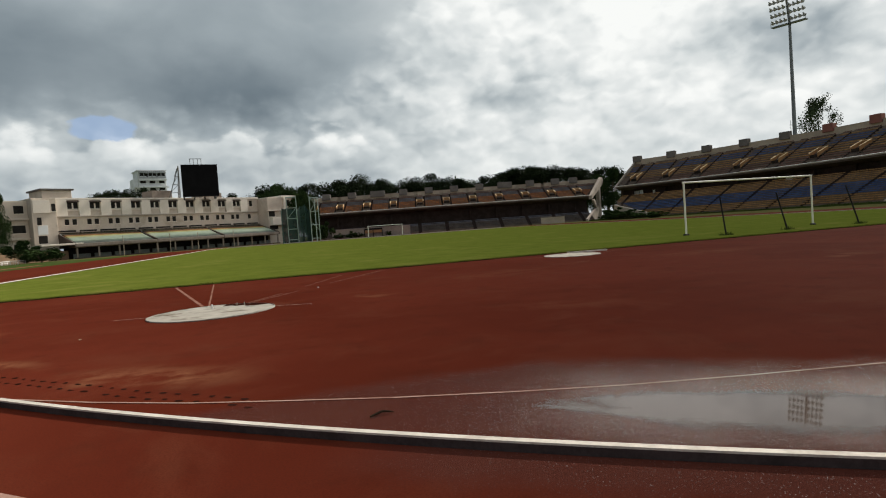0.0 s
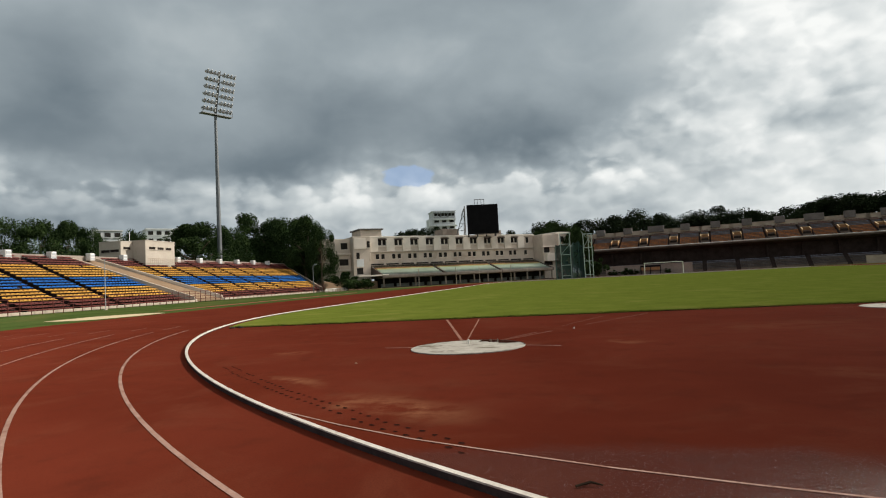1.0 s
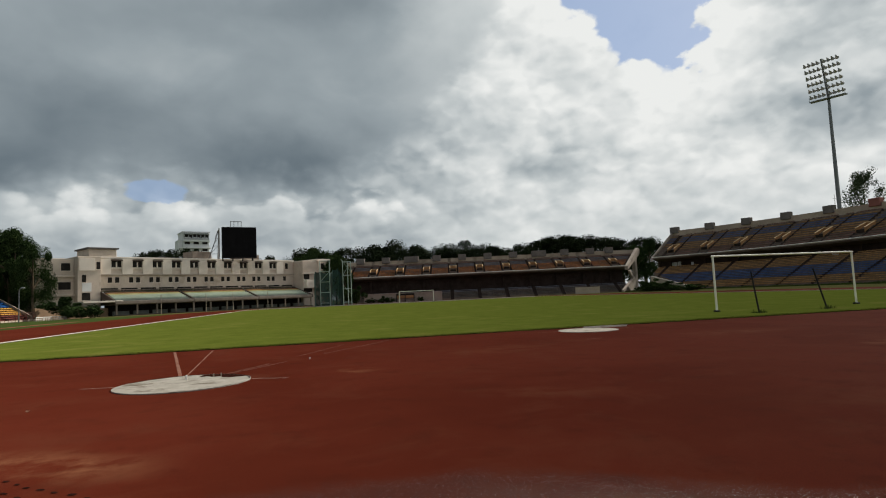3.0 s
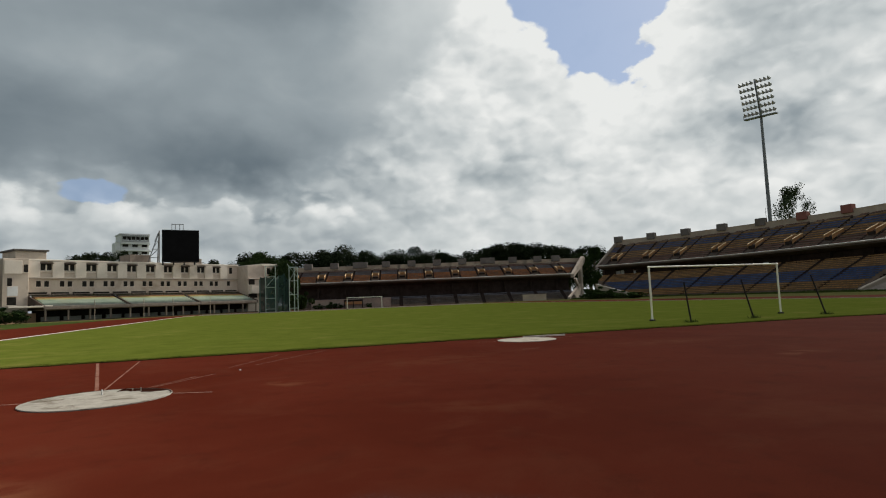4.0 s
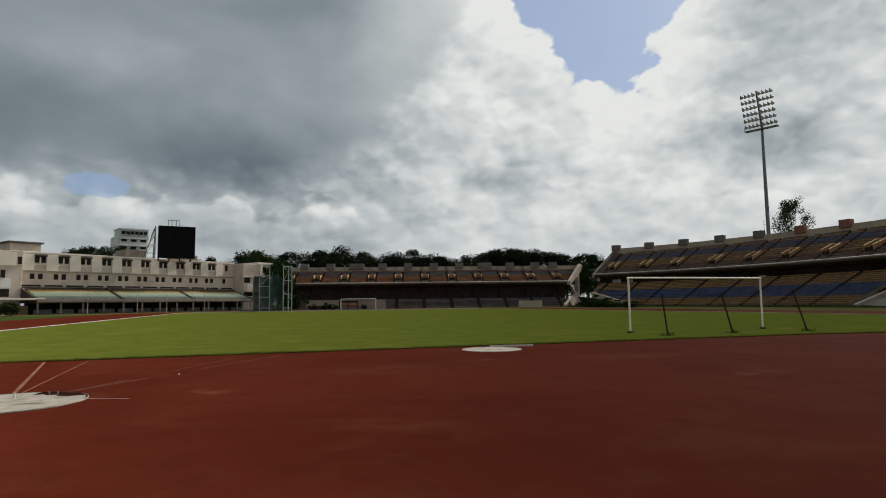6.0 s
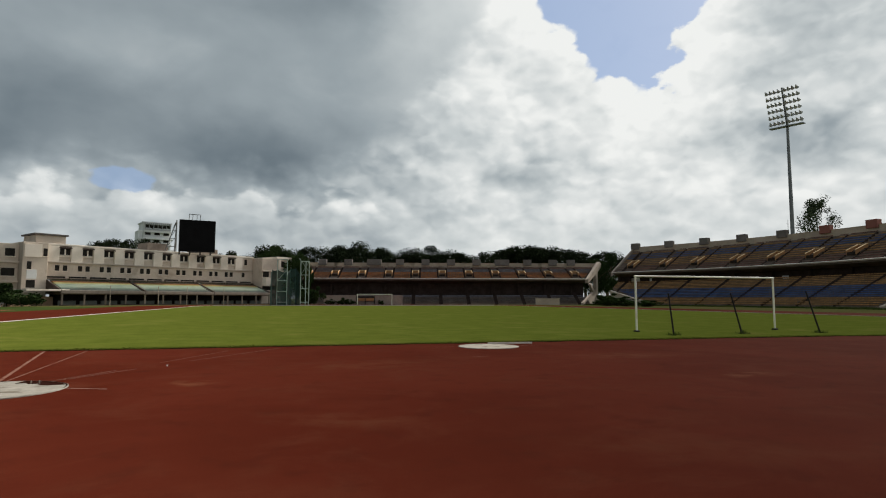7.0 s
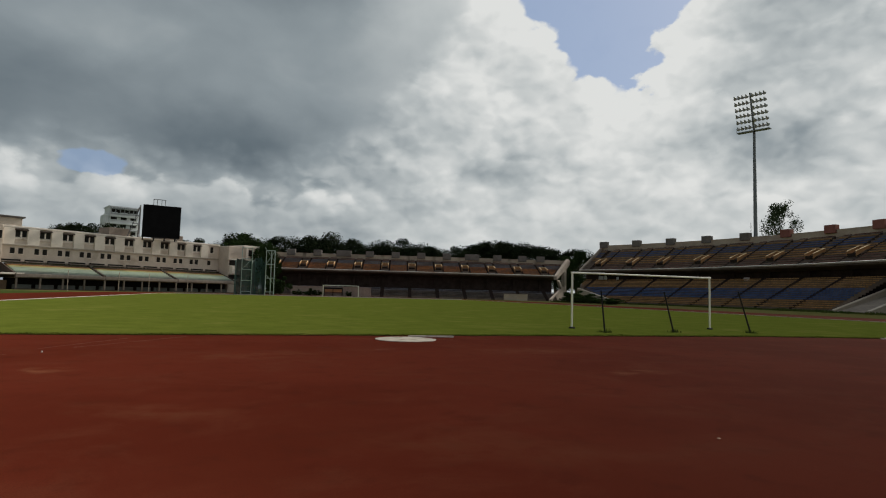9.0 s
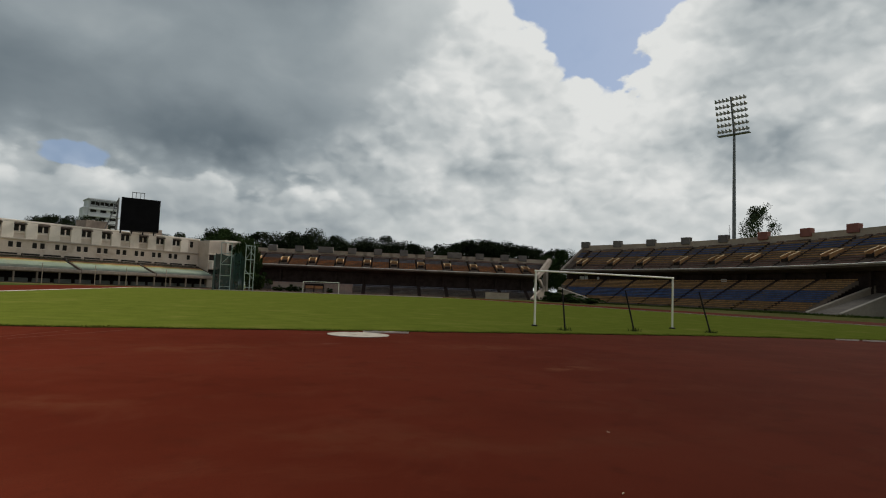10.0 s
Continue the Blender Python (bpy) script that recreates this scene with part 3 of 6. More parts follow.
def sheet(points, z):
    """A flat face with a thin edge."""
    bm = bmesh.new()
    face = bm.faces.new([bm.verts.new((x, y, z)) for x, y in points])
    face.normal_update()
    if face.normal.z < 0:
        face.normal_flip()
    return bm


def oval(r, step=1.5, y0=CENTRE_Y, y1=FAR_Y):
    """Points of a track line: near bend from the right to the left, then the far bend."""
    n = int(180 / step)
    pts = [(BX + r * math.cos(radians(-k * step)), y0 + r * math.sin(radians(-k * step))) for k in range(n + 1)]
    pts += [(BX + r * math.cos(radians(180 - k * step)), y1 + r * math.sin(radians(180 - k * step))) for k in range(n + 1)]
    return pts


def ribbon(pts, half, z, closed=False, height=0.0):
    """A strip along a line in plan; with a height, a solid bar."""
    bm = bmesh.new()
    n = len(pts)
    rows = []
    for i, p in enumerate(pts):
        a = Vector(pts[(i - 1) % n] if closed or i else pts[0])
        b = Vector(pts[(i + 1) % n] if closed or i < n - 1 else pts[-1])
        d = (b - a).normalized()
        nx, ny = -d.y * half, d.x * half
        row = [(p[0] + nx, p[1] + ny, z + height), (p[0] - nx, p[1] - ny, z + height)]
        if height:
            row += [(p[0] - nx, p[1] - ny, z), (p[0] + nx, p[1] + ny, z)]
        rows.append([bm.verts.new(v) for v in row])
    for i in range(n if closed else n - 1):
        a, b = rows[i], rows[(i + 1) % n]
        k = len(a)
        for j in range(k if height else 1):
            bm.faces.new((a[j], a[(j + 1) % k], b[(j + 1) % k], b[j]))
    if height and not closed:
        bm.faces.new(rows[0][::-1])
        bm.faces.new(rows[-1])
    bmesh.ops.recalc_face_normals(bm, faces=bm.faces[:])
    if not height and bm.faces and sum(f.normal.z for f in bm.faces) < 0:
        bmesh.ops.reverse_faces(bm, faces=bm.faces[:])
    return bm


# ---- ground ----
bm = bmesh.new()
bmesh.ops.create_circle(bm, cap_ends=True, segments=96, radius=2600)
solid("ground", bm, "earth", "dull green and brown land reaching the horizon", "ground", "structure", at=(0, 0, -0.03))

verge = [(-69.6, -60), (120, -60), (120, 170), (-69.6, 170)]
solid("verge", sheet(verge, -0.012), "verge", "rough green grass round the running track", "grass", "structure")
outer = [(BX + 56 * math.cos(radians(a)), FAR_Y + 56 * math.sin(radians(a))) for a in range(176, -1, -4)] + [(54, y) for y in range(90, -31, -10)]
solid("dry_verge", ribbon(outer, 11.3, -0.006), "dry", "dry olive grass between track and stands", "grass", "structure")
solid("running_track", sheet(oval(44.6), 0.0), "track", "rust red rubber athletics track, damp and dusty in places", "track", "structure")


def pitch_outline():
    pts = []
    for k in list(range(0, 20, 2)) + list(range(162, 181, 2)):
        a = radians(180 - k)
        pts.append((BX + 32.26 * math.cos(a), min(103.5, FAR_Y + 32.26 * math.sin(a))))
    count = len(pts)
    x = 28.3
    while x > -32.3:
        pts.append((x, -4.1 - max(0.0, x - 2.5) * 0.16 + 0.14 * noise.noise((x * 1.3, 0, 0)) + 0.09 * noise.noise((x * 5, 3, 0))))
        x -= 0.25
    left = [(BX - 32.26 * math.cos(radians(a)), CENTRE_Y - 32.26 * math.sin(radians(a))) for a in range(20, 0, -2)]
    right = [(BX + 32.26 * math.cos(radians(a)), CENTRE_Y - 32.26 * math.sin(radians(a))) for a in range(1, 20, 2)]
    near = pts[count:]
    return pts[:count] + right + near + left


solid("pitch", sheet(pitch_outline(), 0.03), "grass", "mown green football pitch with pale patches", "grass", "structure")

turf_face = [p for p in pitch_outline() if -32.2 < p[0] < 28.2 and p[1] < 0.0]
bm = bmesh.new()
face_rows = [[bm.verts.new((x, y - 0.004, z)) for z in (0.0005, 0.031)] for x, y in turf_face]
for p, q in zip(face_rows, face_rows[1:]):
    bm.faces.new((p[0], q[0], q[1], p[1]))
solid("turf_face", bm, "turf_cut", "dark earth face along the cut edge of the turf", "earth", "structure")

for radius in (33.62, 34.76, 36.03, 37.4, 38.64, 39.87, 41.1, 42.33):
    # the paint is sound up to one place on the bend, and worn to scraps past it
    spans = [(-90.0, 70.2 - max(0.0, radius - 37.0) * 1.5, "line"), (72.6 - (radius % 1.0), 74.6 + (radius % 0.7), "line_faded")]
    for first, last, paint in spans if radius > 34 else spans[:1]:
        bend = [radians(first + (last - first) * k / 140) for k in range(141)]
        solid("lane_line", ribbon([(BX - radius * math.sin(a), CENTRE_Y - radius * math.cos(a)) for a in bend], 0.023, 0.004), paint, "worn white lane line on the red track", "line marking", "structure", "lane lines")


def kerb():
    """A raised white kerb on feet whose dark colour holds shade, along the inside of lane one."""
    root = thing("track_kerb", "raised white metal kerb on feet coloured as shade along lane one", "kerb", kind="structure")
    full = oval(R_KERB, 0.75)
    per = 6
    for i in range(0, len(full), per):
        seg = [full[(i + j) % len(full)] for j in range(per + 1)]
        bmk = ribbon(seg, 0.025, 0.05, height=0.012)
        part("kerb_rail", bmk, "kerb", root)
        lip = [(BX + (x - BX) * 0.9993, y + (CENTRE_Y - y) * 0.0007 if y < CENTRE_Y else y) for x, y in seg]
        part("kerb_lip", ribbon(lip, 0.004, 0.026, height=0.03), "kerb", root)
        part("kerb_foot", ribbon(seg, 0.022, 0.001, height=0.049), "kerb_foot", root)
    return root


kerb()
inner = [(-24.25, -16.64), (-23.95, -16.85), (-23.1, -17.42), (-22.3, -17.88), (-21.6, -18.2), (-20.8, -18.55), (-20.0, -18.84), (-19.25, -19.08), (-18.4, -19.29), (-17.4, -19.5), (-16, -19.75), (-14, -20.0), (-11, -20.25)]
solid("steeplechase_line", ribbon(inner, 0.0125, 0.005), "line", "thin white line leaving the kerb across red rubber", "line marking", "structure")


def puddle_outline():
    """A long shallow hollow beside the kerb, wider at one end."""
    inner_edge, outer_edge = [], []
    for k in range(41):
        u = k / 40
        th = radians(35.5 - 6.5 * u)
        wide = 0.16 + 0.42 * math.sin(math.pi * min(1.0, u * 0.95)) ** 0.7
        for lst, rr in ((inner_edge, 31.72 - wide), (outer_edge, 31.72 + wide)):
            lst.append((BX - rr * math.sin(th), CENTRE_Y - rr * math.cos(th)))
    return outer_edge + inner_edge[::-1]


solid("puddle", sheet(puddle_outline(), 0.0012), "water", "shallow rain puddle mirroring the sky beside the kerb", "puddle", "structure")


def throwing_circle(name, label, x, y, r, dark):
    root = thing(name, label, "throwing circle", (x, y, 0), kind="structure")
    bmd = bmesh.new()
    bmesh.ops.create_cone(bmd, cap_ends=True, segments=48, radius1=r, radius2=r, depth=0.016, matrix=Matrix.Translation((0, 0, 0.008)))
    part("disc", bmd, "concrete_disc", root)
    ring = [(r * math.cos(k * math.tau / 48), r * math.sin(k * math.tau / 48)) for k in range(48)]
    part("rim", ribbon(ring, 0.006, 0.002, closed=True, height=0.0155), "concrete_disc", root, "thin rusty iron rim")
    if dark:
        def crescent(a0, a1, inner, outer, wob):
            out = [(r * outer * math.cos(radians(a)), r * outer * math.sin(radians(a))) for a in range(a0, a1, 5)]
            back = [(r * (inner + wob * math.sin(a * 0.29)) * math.cos(radians(a)), r * (inner + wob * math.sin(a * 0.29)) * math.sin(radians(a))) for a in range(a1 - 3, a0 - 1, -5)]
            return out + back
        pin = bmesh.new()
        rod(pin, (-0.05, 0.42, 0.014), (-0.05, 0.42, 0.1), 0.016, 0.014, 8)
        part("peg", pin, "white", root, "short white peg")
        for x, y, h in ((0.36, 0.66, 0.05), (0.5, 0.6, 0.06)):
            stub = bmesh.new()
            rod(stub, (x, y, 0.014), (x, y, 0.014 + h), 0.012, 0.01, 6)
            part("stub", stub, "iron", root, "small rusty stub")
        part("wet_sludge", sheet(crescent(22, 84, 0.68, 0.965, 0.05), 0.0185), "disc_dark", root, "black wet sludge")
        # thin dark strip laid as the rim's shadow on the disc
        part("rim_shadow", sheet(crescent(0, 160, 0.972, 0.994, 0.004), 0.0205), "disc_dark", root, "thin black line painted as shadow inside the rim")
    return root


throwing_circle("discus_circle", "round pale concrete discus circle with rainwater and brown stains", -22.78, -11.7, 1.06, True)
throwing_circle("shot_circle", "round pale concrete shot circle at the grass edge", -12.43, -5.55, 0.9, False)
for name, half, pts in (("side_line", 0.016, [(-24.46, -11.46), (-23.86, -11.55)]), ("side_line", 0.016, [(-21.7, -11.68), (-21.07, -11.92)]),
                        ("sector_line", 0.034, [(-23.07, -10.6), (-24.58, -4.25)]), ("sector_line", 0.017, [(-22.97, -10.55), (-23.53, -4.3)]),
                        ("sector_line", 0.014, [(-22.28, -10.75), (-21.58, -9.3)]), ("sector_line", 0.014, [(-22.15, -10.65), (-21.24, -9.1)]),
                        ("sector_line", 0.014, [(-21.03, -8.0), (-19.85, -5.2)]), ("sector_line", 0.016, [(-20.45, -7.75), (-18.5, -4.65)]),
                        ("sector_line", 0.018, [(-14.05, -5.4), (-13.35, -5.42)]), ("sector_line", 0.018, [(-11.4, -5.47), (-10.75, -5.4)]),
                        ("sector_line", 0.018, [(-13.9, -8.45), (-13.4, -8.35)])):
    solid(name, ribbon(pts, half, 0.0045), "line" if name == "side_line" else "line_faded", "faded white line painted on red rubber", "line marking", "structure", "sector lines")
for pts in ([(-12.1, -4.58), (-11.4, -4.64), (-10.66, -4.74)], [(7.6, -5.09), (8.42, -5.46)], [(8.55, -5.53), (9.6, -6.08)], [(9.72, -6.15), (10.9, -6.8)]):
    solid("edge_board", ribbon(pts, 0.03, 0.0, height=0.05), "kerb", "low white board along the ragged turf edge", "board", "", "edge boards")
solid("far_edging", ribbon([(-32, 103.7), (28, 103.7)], 0.05, 0.0, height=0.17), "kerb", "low white edging along the far end of the pitch", "edging", "structure")
solid("jump_runway", sheet([(-51.7, 17.5), (-50.4, 17.5), (-50.4, 62), (-51.7, 62)], -0.004), "runway", "narrow red rubber runway through the grass verge", "runway", "structure")
solid("sand_pit", sheet([(-51.8, 7.6), (-50.0, 7.1), (-48.0, 7.3), (-47.3, 10.0), (-47.5, 13.2), (-48.8, 14.2), (-50.5, 13.9), (-52.3, 12.0)], 0.0), "sand", "pale sand jumping pit beside the track", "sand pit", "structure")

# ---- goals, poles ----


def goal(name, label, y, z=0.0, thick=0.045):
    root = thing(name, label, "goal", (0, y, z))
    for s in (-1, 1):
        bmp = rods(((s * 3.66, 0, 0), (s * 3.66, 0, 2.44), thick, thick), sides=10)
        part("post", bmp, "white", root)
        part("ground_socket", boxes((s * 3.66 - 0.09, -0.12, 0, s * 3.66 + 0.09, 0.12, 0.1), bevel=0.02), "dark_post", root, "dark socket at the post's foot")
    part("crossbar", rods(((-3.72, 0, 2.44), (3.72, 0, 2.44), thick * 0.85, thick * 0.85), sides=10), "white", root)
    return root


goal("football_goal", "white steel football goal frame without a net", 0)
goal("football_goal", "distant white football goal frame before a beige wall", 100, 0.0, 0.075)
for x, y, dx, h in ((-3.58, -2.4, -0.02, 1.72), (-0.12, -2.15, -0.29, 1.75), (3.66, -2.4, -0.42, 1.85)):
    pole = thing("net_pole", "thin dark pole leaning out of the grass behind the goal", "pole", (x, y, -0.05), group="net poles")
    part("shaft", rods(((0, 0, 0), (dx, 0.25, h), 0.035, 0.03), sides=8), "dark_post", pole)
    part("base", rods(((0, 0, 0.03), (0, 0, 0.09), 0.16, 0.12), sides=10), "clod", pole)
    tuft = bmesh.new()
    for k in range(60):
        a, q = random.uniform(0, math.tau), random.uniform(0.05, 0.32)
        c = Vector((q * math.cos(a), q * math.sin(a), 0.03))
        w = Vector((-math.sin(a), math.cos(a), 0)) * 0.02
        vs = [tuft.verts.new(v) for v in (c - w, c + w, c * 1.15 + Vector((random.uniform(-0.05, 0.05), random.uniform(-0.05, 0.05), random.uniform(0.1, 0.22))))]
        tuft.faces.new(vs)
    part("grass_tuft", tuft, "verge", pole, "dark tuft of uncut grass", "stuff")

# ---- stands ----
ROW_MATS = {"y": "seat_yellow", "b": "seat_blue", "m": "seat_maroon", "g": "seat_grey", "Y": "old_yellow", "B": "old_blue", "M": "old_maroon", "O": "old_orange", "S": "old_slate", "D": "old_dark"}


def seat_into(bm, m, w=0.42):
    """A moulded bucket seat: pan, raised back, folded lip."""
    h = w / 2
    prof = [(-0.02, 0.15), (0.0, 0.21), (0.34, 0.19), (0.40, 0.34), (0.43, 0.34), (0.38, 0.14)]
    left = [bm.verts.new(m @ Vector((-h, y, z))) for y, z in prof]
    right = [bm.verts.new(m @ Vector((h, y, z))) for y, z in prof]
    n = len(prof)
    for i in range(n):
        j = (i + 1) % n
        bm.faces.new((left[i], left[j], right[j], right[i]))
    bm.faces.new(left[::-1])
    bm.faces.new(right)


def frames_along(pts):
    """For a line of sector corners: each sector's origin, its angle and length (x along, y outward)."""
    out = []
    for a, b in zip(pts, pts[1:]):
        d = Vector(b) - Vector(a)
        out.append((Vector(a), math.atan2(d.y, d.x), d.length))
    return out


def terrace(parent, sectors, d0, z0, run, rise, rows, pitch, aisle, loose=(), seat_w=0.42, step_mat="step", base=0.0, flare=0.0, splay=0.0, well=None, aisle_mat="aisle", trim=None, sunk=0.0):
    """Stepped rows with seats; sectors from frames_along. The seats of sectors in loose are pieces of their own.
    well: width of a stairwell at each sector's start and the row above it; narrow aisles flank it.
    trim: for a sector and a depth, where its row starts and by how much it is longer."""
    bm_step, bm_aisle = bmesh.new(), bmesh.new()
    joined = {}
    singles = []
    for si, (o, ang, full) in enumerate(sectors):
        m = Matrix.Translation((o.x, o.y, 0)) @ Matrix.Rotation(ang, 4, "Z")
        for i, colour in enumerate(rows):
            length = full + (splay * max(0.0, d0 + i * run) if si == len(sectors) - 1 else 0.0)
            over = max(0.0, flare * (d0 + i * run))
            low = z0 + (i - 2) * rise if i > 1 else base
            y0, y1, z1 = d0 + i * run, d0 + (i + 1) * run, z0 + i * rise
            if well:
                zones = [(well[0] + aisle, length - aisle)] + ([(0.1, well[0] - 0.05)] if i >= well[1] else [])
                lanes = [(well[0], well[0] + aisle), (length - aisle, length)]
                box(bm_step, -over, y0, low, well[0], y1 + 0.02, z1, m)
                box(bm_step, well[0] + aisle, y0, low, length - aisle, y1 + 0.02, z1, m)
                if over:
                    box(bm_step, length, y0, low, length + over, y1 + 0.02, z1, m)
            else:
                begin, extra = trim(si, y0 + run / 2) if trim else (0.0, 0.0)
                length += extra
                first = max(aisle, begin)
                if length - first < 0.3:
                    continue
                zones, lanes = [(first, length)], [(max(0.0, begin), aisle)] if begin < aisle - 0.2 else []
                if over:
                    box(bm_step, -over, y0, low, 0.0, y1 + 0.02, z1, m)
                box(bm_step, first, y0, low, length + over, y1 + 0.02, z1, m)
            for a, b in lanes:
                za = max(z1 - sunk, low + 0.02)
                box(bm_aisle, a, y0, low, b, y1 + 0.02, za, m)
                if i < len(rows) - 1:
                    box(bm_aisle, a + 0.05, y0 + 0.5 * run, za, b - 0.05, y1, za + 0.5 * rise, m)
            if colour == "-":
                continue
            for a, b in zones:
                count = int((b - a) / pitch)
                for k in range(count):
                    if random.random() < 0.006:
                        continue
                    x = a + (k + 0.5) * (b - a) / count
                    sm = m @ Matrix.Translation((x, y0 + run * 0.38, z1)) @ Matrix.Rotation(radians(random.uniform(-2, 2)), 4, "Z")
                    if (si, i) in loose and len(singles) < 300:
                        singles.append((colour, sm))
                    else:
                        seat_into(joined.setdefault(colour, bmesh.new()), sm, seat_w)
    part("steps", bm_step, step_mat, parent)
    # stair flights take a dark colour for the shade the seats throw
    part("aisle_steps", bm_aisle, aisle_mat, parent, "stair flights coloured dark as shade between the seat blocks")
    for colour, b in joined.items():
        part("seat_rows", b, ROW_MATS[colour], parent, kind="stuff")
    meshes = {}
    for colour, sm in singles:
        if colour not in meshes:
            b = bmesh.new()
            seat_into(b, Matrix(), seat_w)
            meshes[colour] = mesh_of("seat", b, ROW_MATS[colour])
        ob = new("seat", meshes[colour])
        ob.parent = parent
        ob.matrix_basis = sm


# west stand: open terrace parallel to the straight
WX = -70.0


def west_stand():
    root = thing("west_stand", "open concrete terrace with yellow, blue and maroon bucket seats", "grandstand", kind="structure")
    ys = [17.8 + 6.4 * k for k in range(-6, 13)]
    end_side = (96.0, 109.0)
    secs = frames_along([(WX, y) for y in ys])
    gap = 10
    deep = 15.8
    # the ramp runs slantwise through the terrace: its two sides at the front and at the back
    near_side, far_side = (50.3, 45.4), (57.0, 49.9)

    def side(ends, d):
        return ends[0] + (ends[1] - ends[0]) * d / deep

    def trim(si, d):
        if si == gap - 1:
            return 0.0, side(near_side, d) - 0.2 - ys[gap]
        if si == gap:
            return side(far_side, d) + 0.2 - ys[gap + 1], 0.0
        if si == len(secs) - 2:
            return 0.0, side(end_side, d) - ys[-1]
        return 0.0, 0.0

    rows = "mmmyyyybbbbyyyyymmmm"
    near = {(si, i) for si in (5, 6, 7) for i in range(4, 13)}
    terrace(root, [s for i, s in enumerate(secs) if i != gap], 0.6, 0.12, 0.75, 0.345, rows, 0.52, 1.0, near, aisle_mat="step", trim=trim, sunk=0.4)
    part("front_wall", boxes((WX - 0.25, ys[0], -0.02, WX + 0.05, near_side[0], 0.3), (WX - 0.25, far_side[0], -0.02, WX + 0.05, end_side[0], 0.3), bevel=0.02), "concrete_pale", root)
    part("back_wall", boxes((WX - 16.1, ys[0], 0, WX - 15.6, end_side[1], 7.2), bevel=0.03), "concrete", root)
    bme = bmesh.new()
    for y0, y1 in (end_side, near_side, far_side):
        a = [(WX, y0 - 0.15, 0), (WX - 15.8, y1 - 0.15, 0), (WX - 15.8, y1 - 0.15, 7.0), (WX - 0.4, y0 - 0.15, 0.75)]
        lo = [bme.verts.new(v) for v in a]
        hi = [bme.verts.new((v[0], v[1] + 0.3, v[2])) for v in a]
        bme.faces.new(lo), bme.faces.new(hi[::-1])
        for i in range(4):
            bme.faces.new((lo[i], hi[i], hi[(i + 1) % 4], lo[(i + 1) % 4]))
    part("side_wall", bme, "concrete_pale", root, "sloping pale side wall of the ramp")
    bmr = bmesh.new()
    vs = [bmr.verts.new(v) for v in ((WX, near_side[0], 0.05), (WX, far_side[0], 0.05), (WX - 15.8, far_side[1], 6.6), (WX - 15.8, near_side[1], 6.6))]
    bmr.faces.new(vs)
    part("ramp_floor", bmr, "ramp_brown", root, "worn brown ramp floor")
    return root, ys


WEST, WEST_YS = west_stand()


def fence():
    root = thing("terrace_fence", "rusty maroon tube fence before the terrace", "fence")
    y, y1 = WEST_YS[0], WEST_YS[-1]
    bmp = bmesh.new()
    rod(bmp, (0, 0, -0.02), (0, 0, 1.55), 0.036, 0.036, 6)
    me = mesh_of("post", bmp, "rail")
    while y < y1:
        ob = new("post", me)
        ob.parent = root
        ob.matrix_basis = pose(WX + 0.6, y, 0)
        y += 1.2
    for z in (1.5, 1.15, 0.8, 0.45):
        part("rail", rods(((WX + 0.6, WEST_YS[0], z), (WX + 0.6, y1, z), 0.03, 0.03), sides=6), "rail", root)


fence()


def booth(y0, y1, x0, x1, z0, z1, wing):
    root = thing("commentary_booth", "cream rendered booth with slit windows behind the terrace", "booth", group="booths")
    xw = x1 - 2.2

    def slit(c, w, wall, along_y):
        """A recessed slit window with its sill."""
        if along_y:
            win = part("window", boxes((wall - 0.02, c - w, z1 - 1.35, wall + 0.02, c + w, z1 - 0.95)), "dark_void", root)
            part("sill", boxes((wall - 0.02, c - w - 0.1, z1 - 1.43, wall + 0.1, c + w + 0.1, z1 - 1.35)), "booth", win)
            part("lintel", boxes((wall - 0.02, c - w - 0.1, z1 - 0.95, wall + 0.06, c + w + 0.1, z1 - 0.89)), "booth", win)
        else:
            win = part("window", boxes((c - w, wall - 0.02, z1 - 1.75, c + w, wall + 0.02, z1 - 1.35)), "dark_void", root)
            part("sill", boxes((c - w - 0.1, wall - 0.1, z1 - 1.83, c + w + 0.1, wall + 0.02, z1 - 1.75)), "booth", win)

    part("shell", boxes((x0, y0, 0.0, x1, y1, z1), bevel=0.05), "booth", root)
    part("wing", boxes((x0, y0 - wing, 0.0, xw, y0 + 0.02, z1 - 0.15), bevel=0.05), "booth", root, "set-back wing")
    part("roof_edge", boxes((x0 - 0.03, y0 - 0.06, z1 - 0.02, x1 + 0.06, y1 + 0.06, z1 + 0.1), bevel=0.02), "booth", root)
    part("roof_edge", boxes((x0 - 0.03, y0 - wing - 0.06, z1 - 0.17, xw + 0.06, y0 - 0.07, z1 - 0.06), bevel=0.02), "booth", root)
    w = (y1 - y0) / 3.6
    for k in range(3):
        slit(y0 + (k + 0.8) * w, w * 0.36, x1, True)
    slit(y0 - wing * 0.5, wing * 0.28, xw, True)
    for k in range(2):
        slit(x0 + (xw - x0) * (0.3 + 0.42 * k), 0.75, y0 - wing, False)
    part("rail", rods(((x1 + 0.9, y0 - 0.6, 6.95), (x1 + 0.9, y1 + 0.3, 6.95), 0.035, 0.035), ((x1 + 0.9, y0 - 0.6, 6.65), (x1 + 0.9, y1 + 0.3, 6.65), 0.035, 0.035),
                      *[((x1 + 0.9, y0 - 0.6 + 0.49 * k, 6.2), (x1 + 0.9, y0 - 0.6 + 0.49 * k, 6.95), 0.03, 0.03) for k in range(15)], sides=6), "concrete_pale", root, "pale tube rail before the booth")
    part("aerial", rods(((x1 - 3.0, y0 + 0.3, z1), (x1 - 3.0, y0 + 0.3, z1 + 1.5), 0.05, 0.04), sides=6), "white", root, "short white aerial")


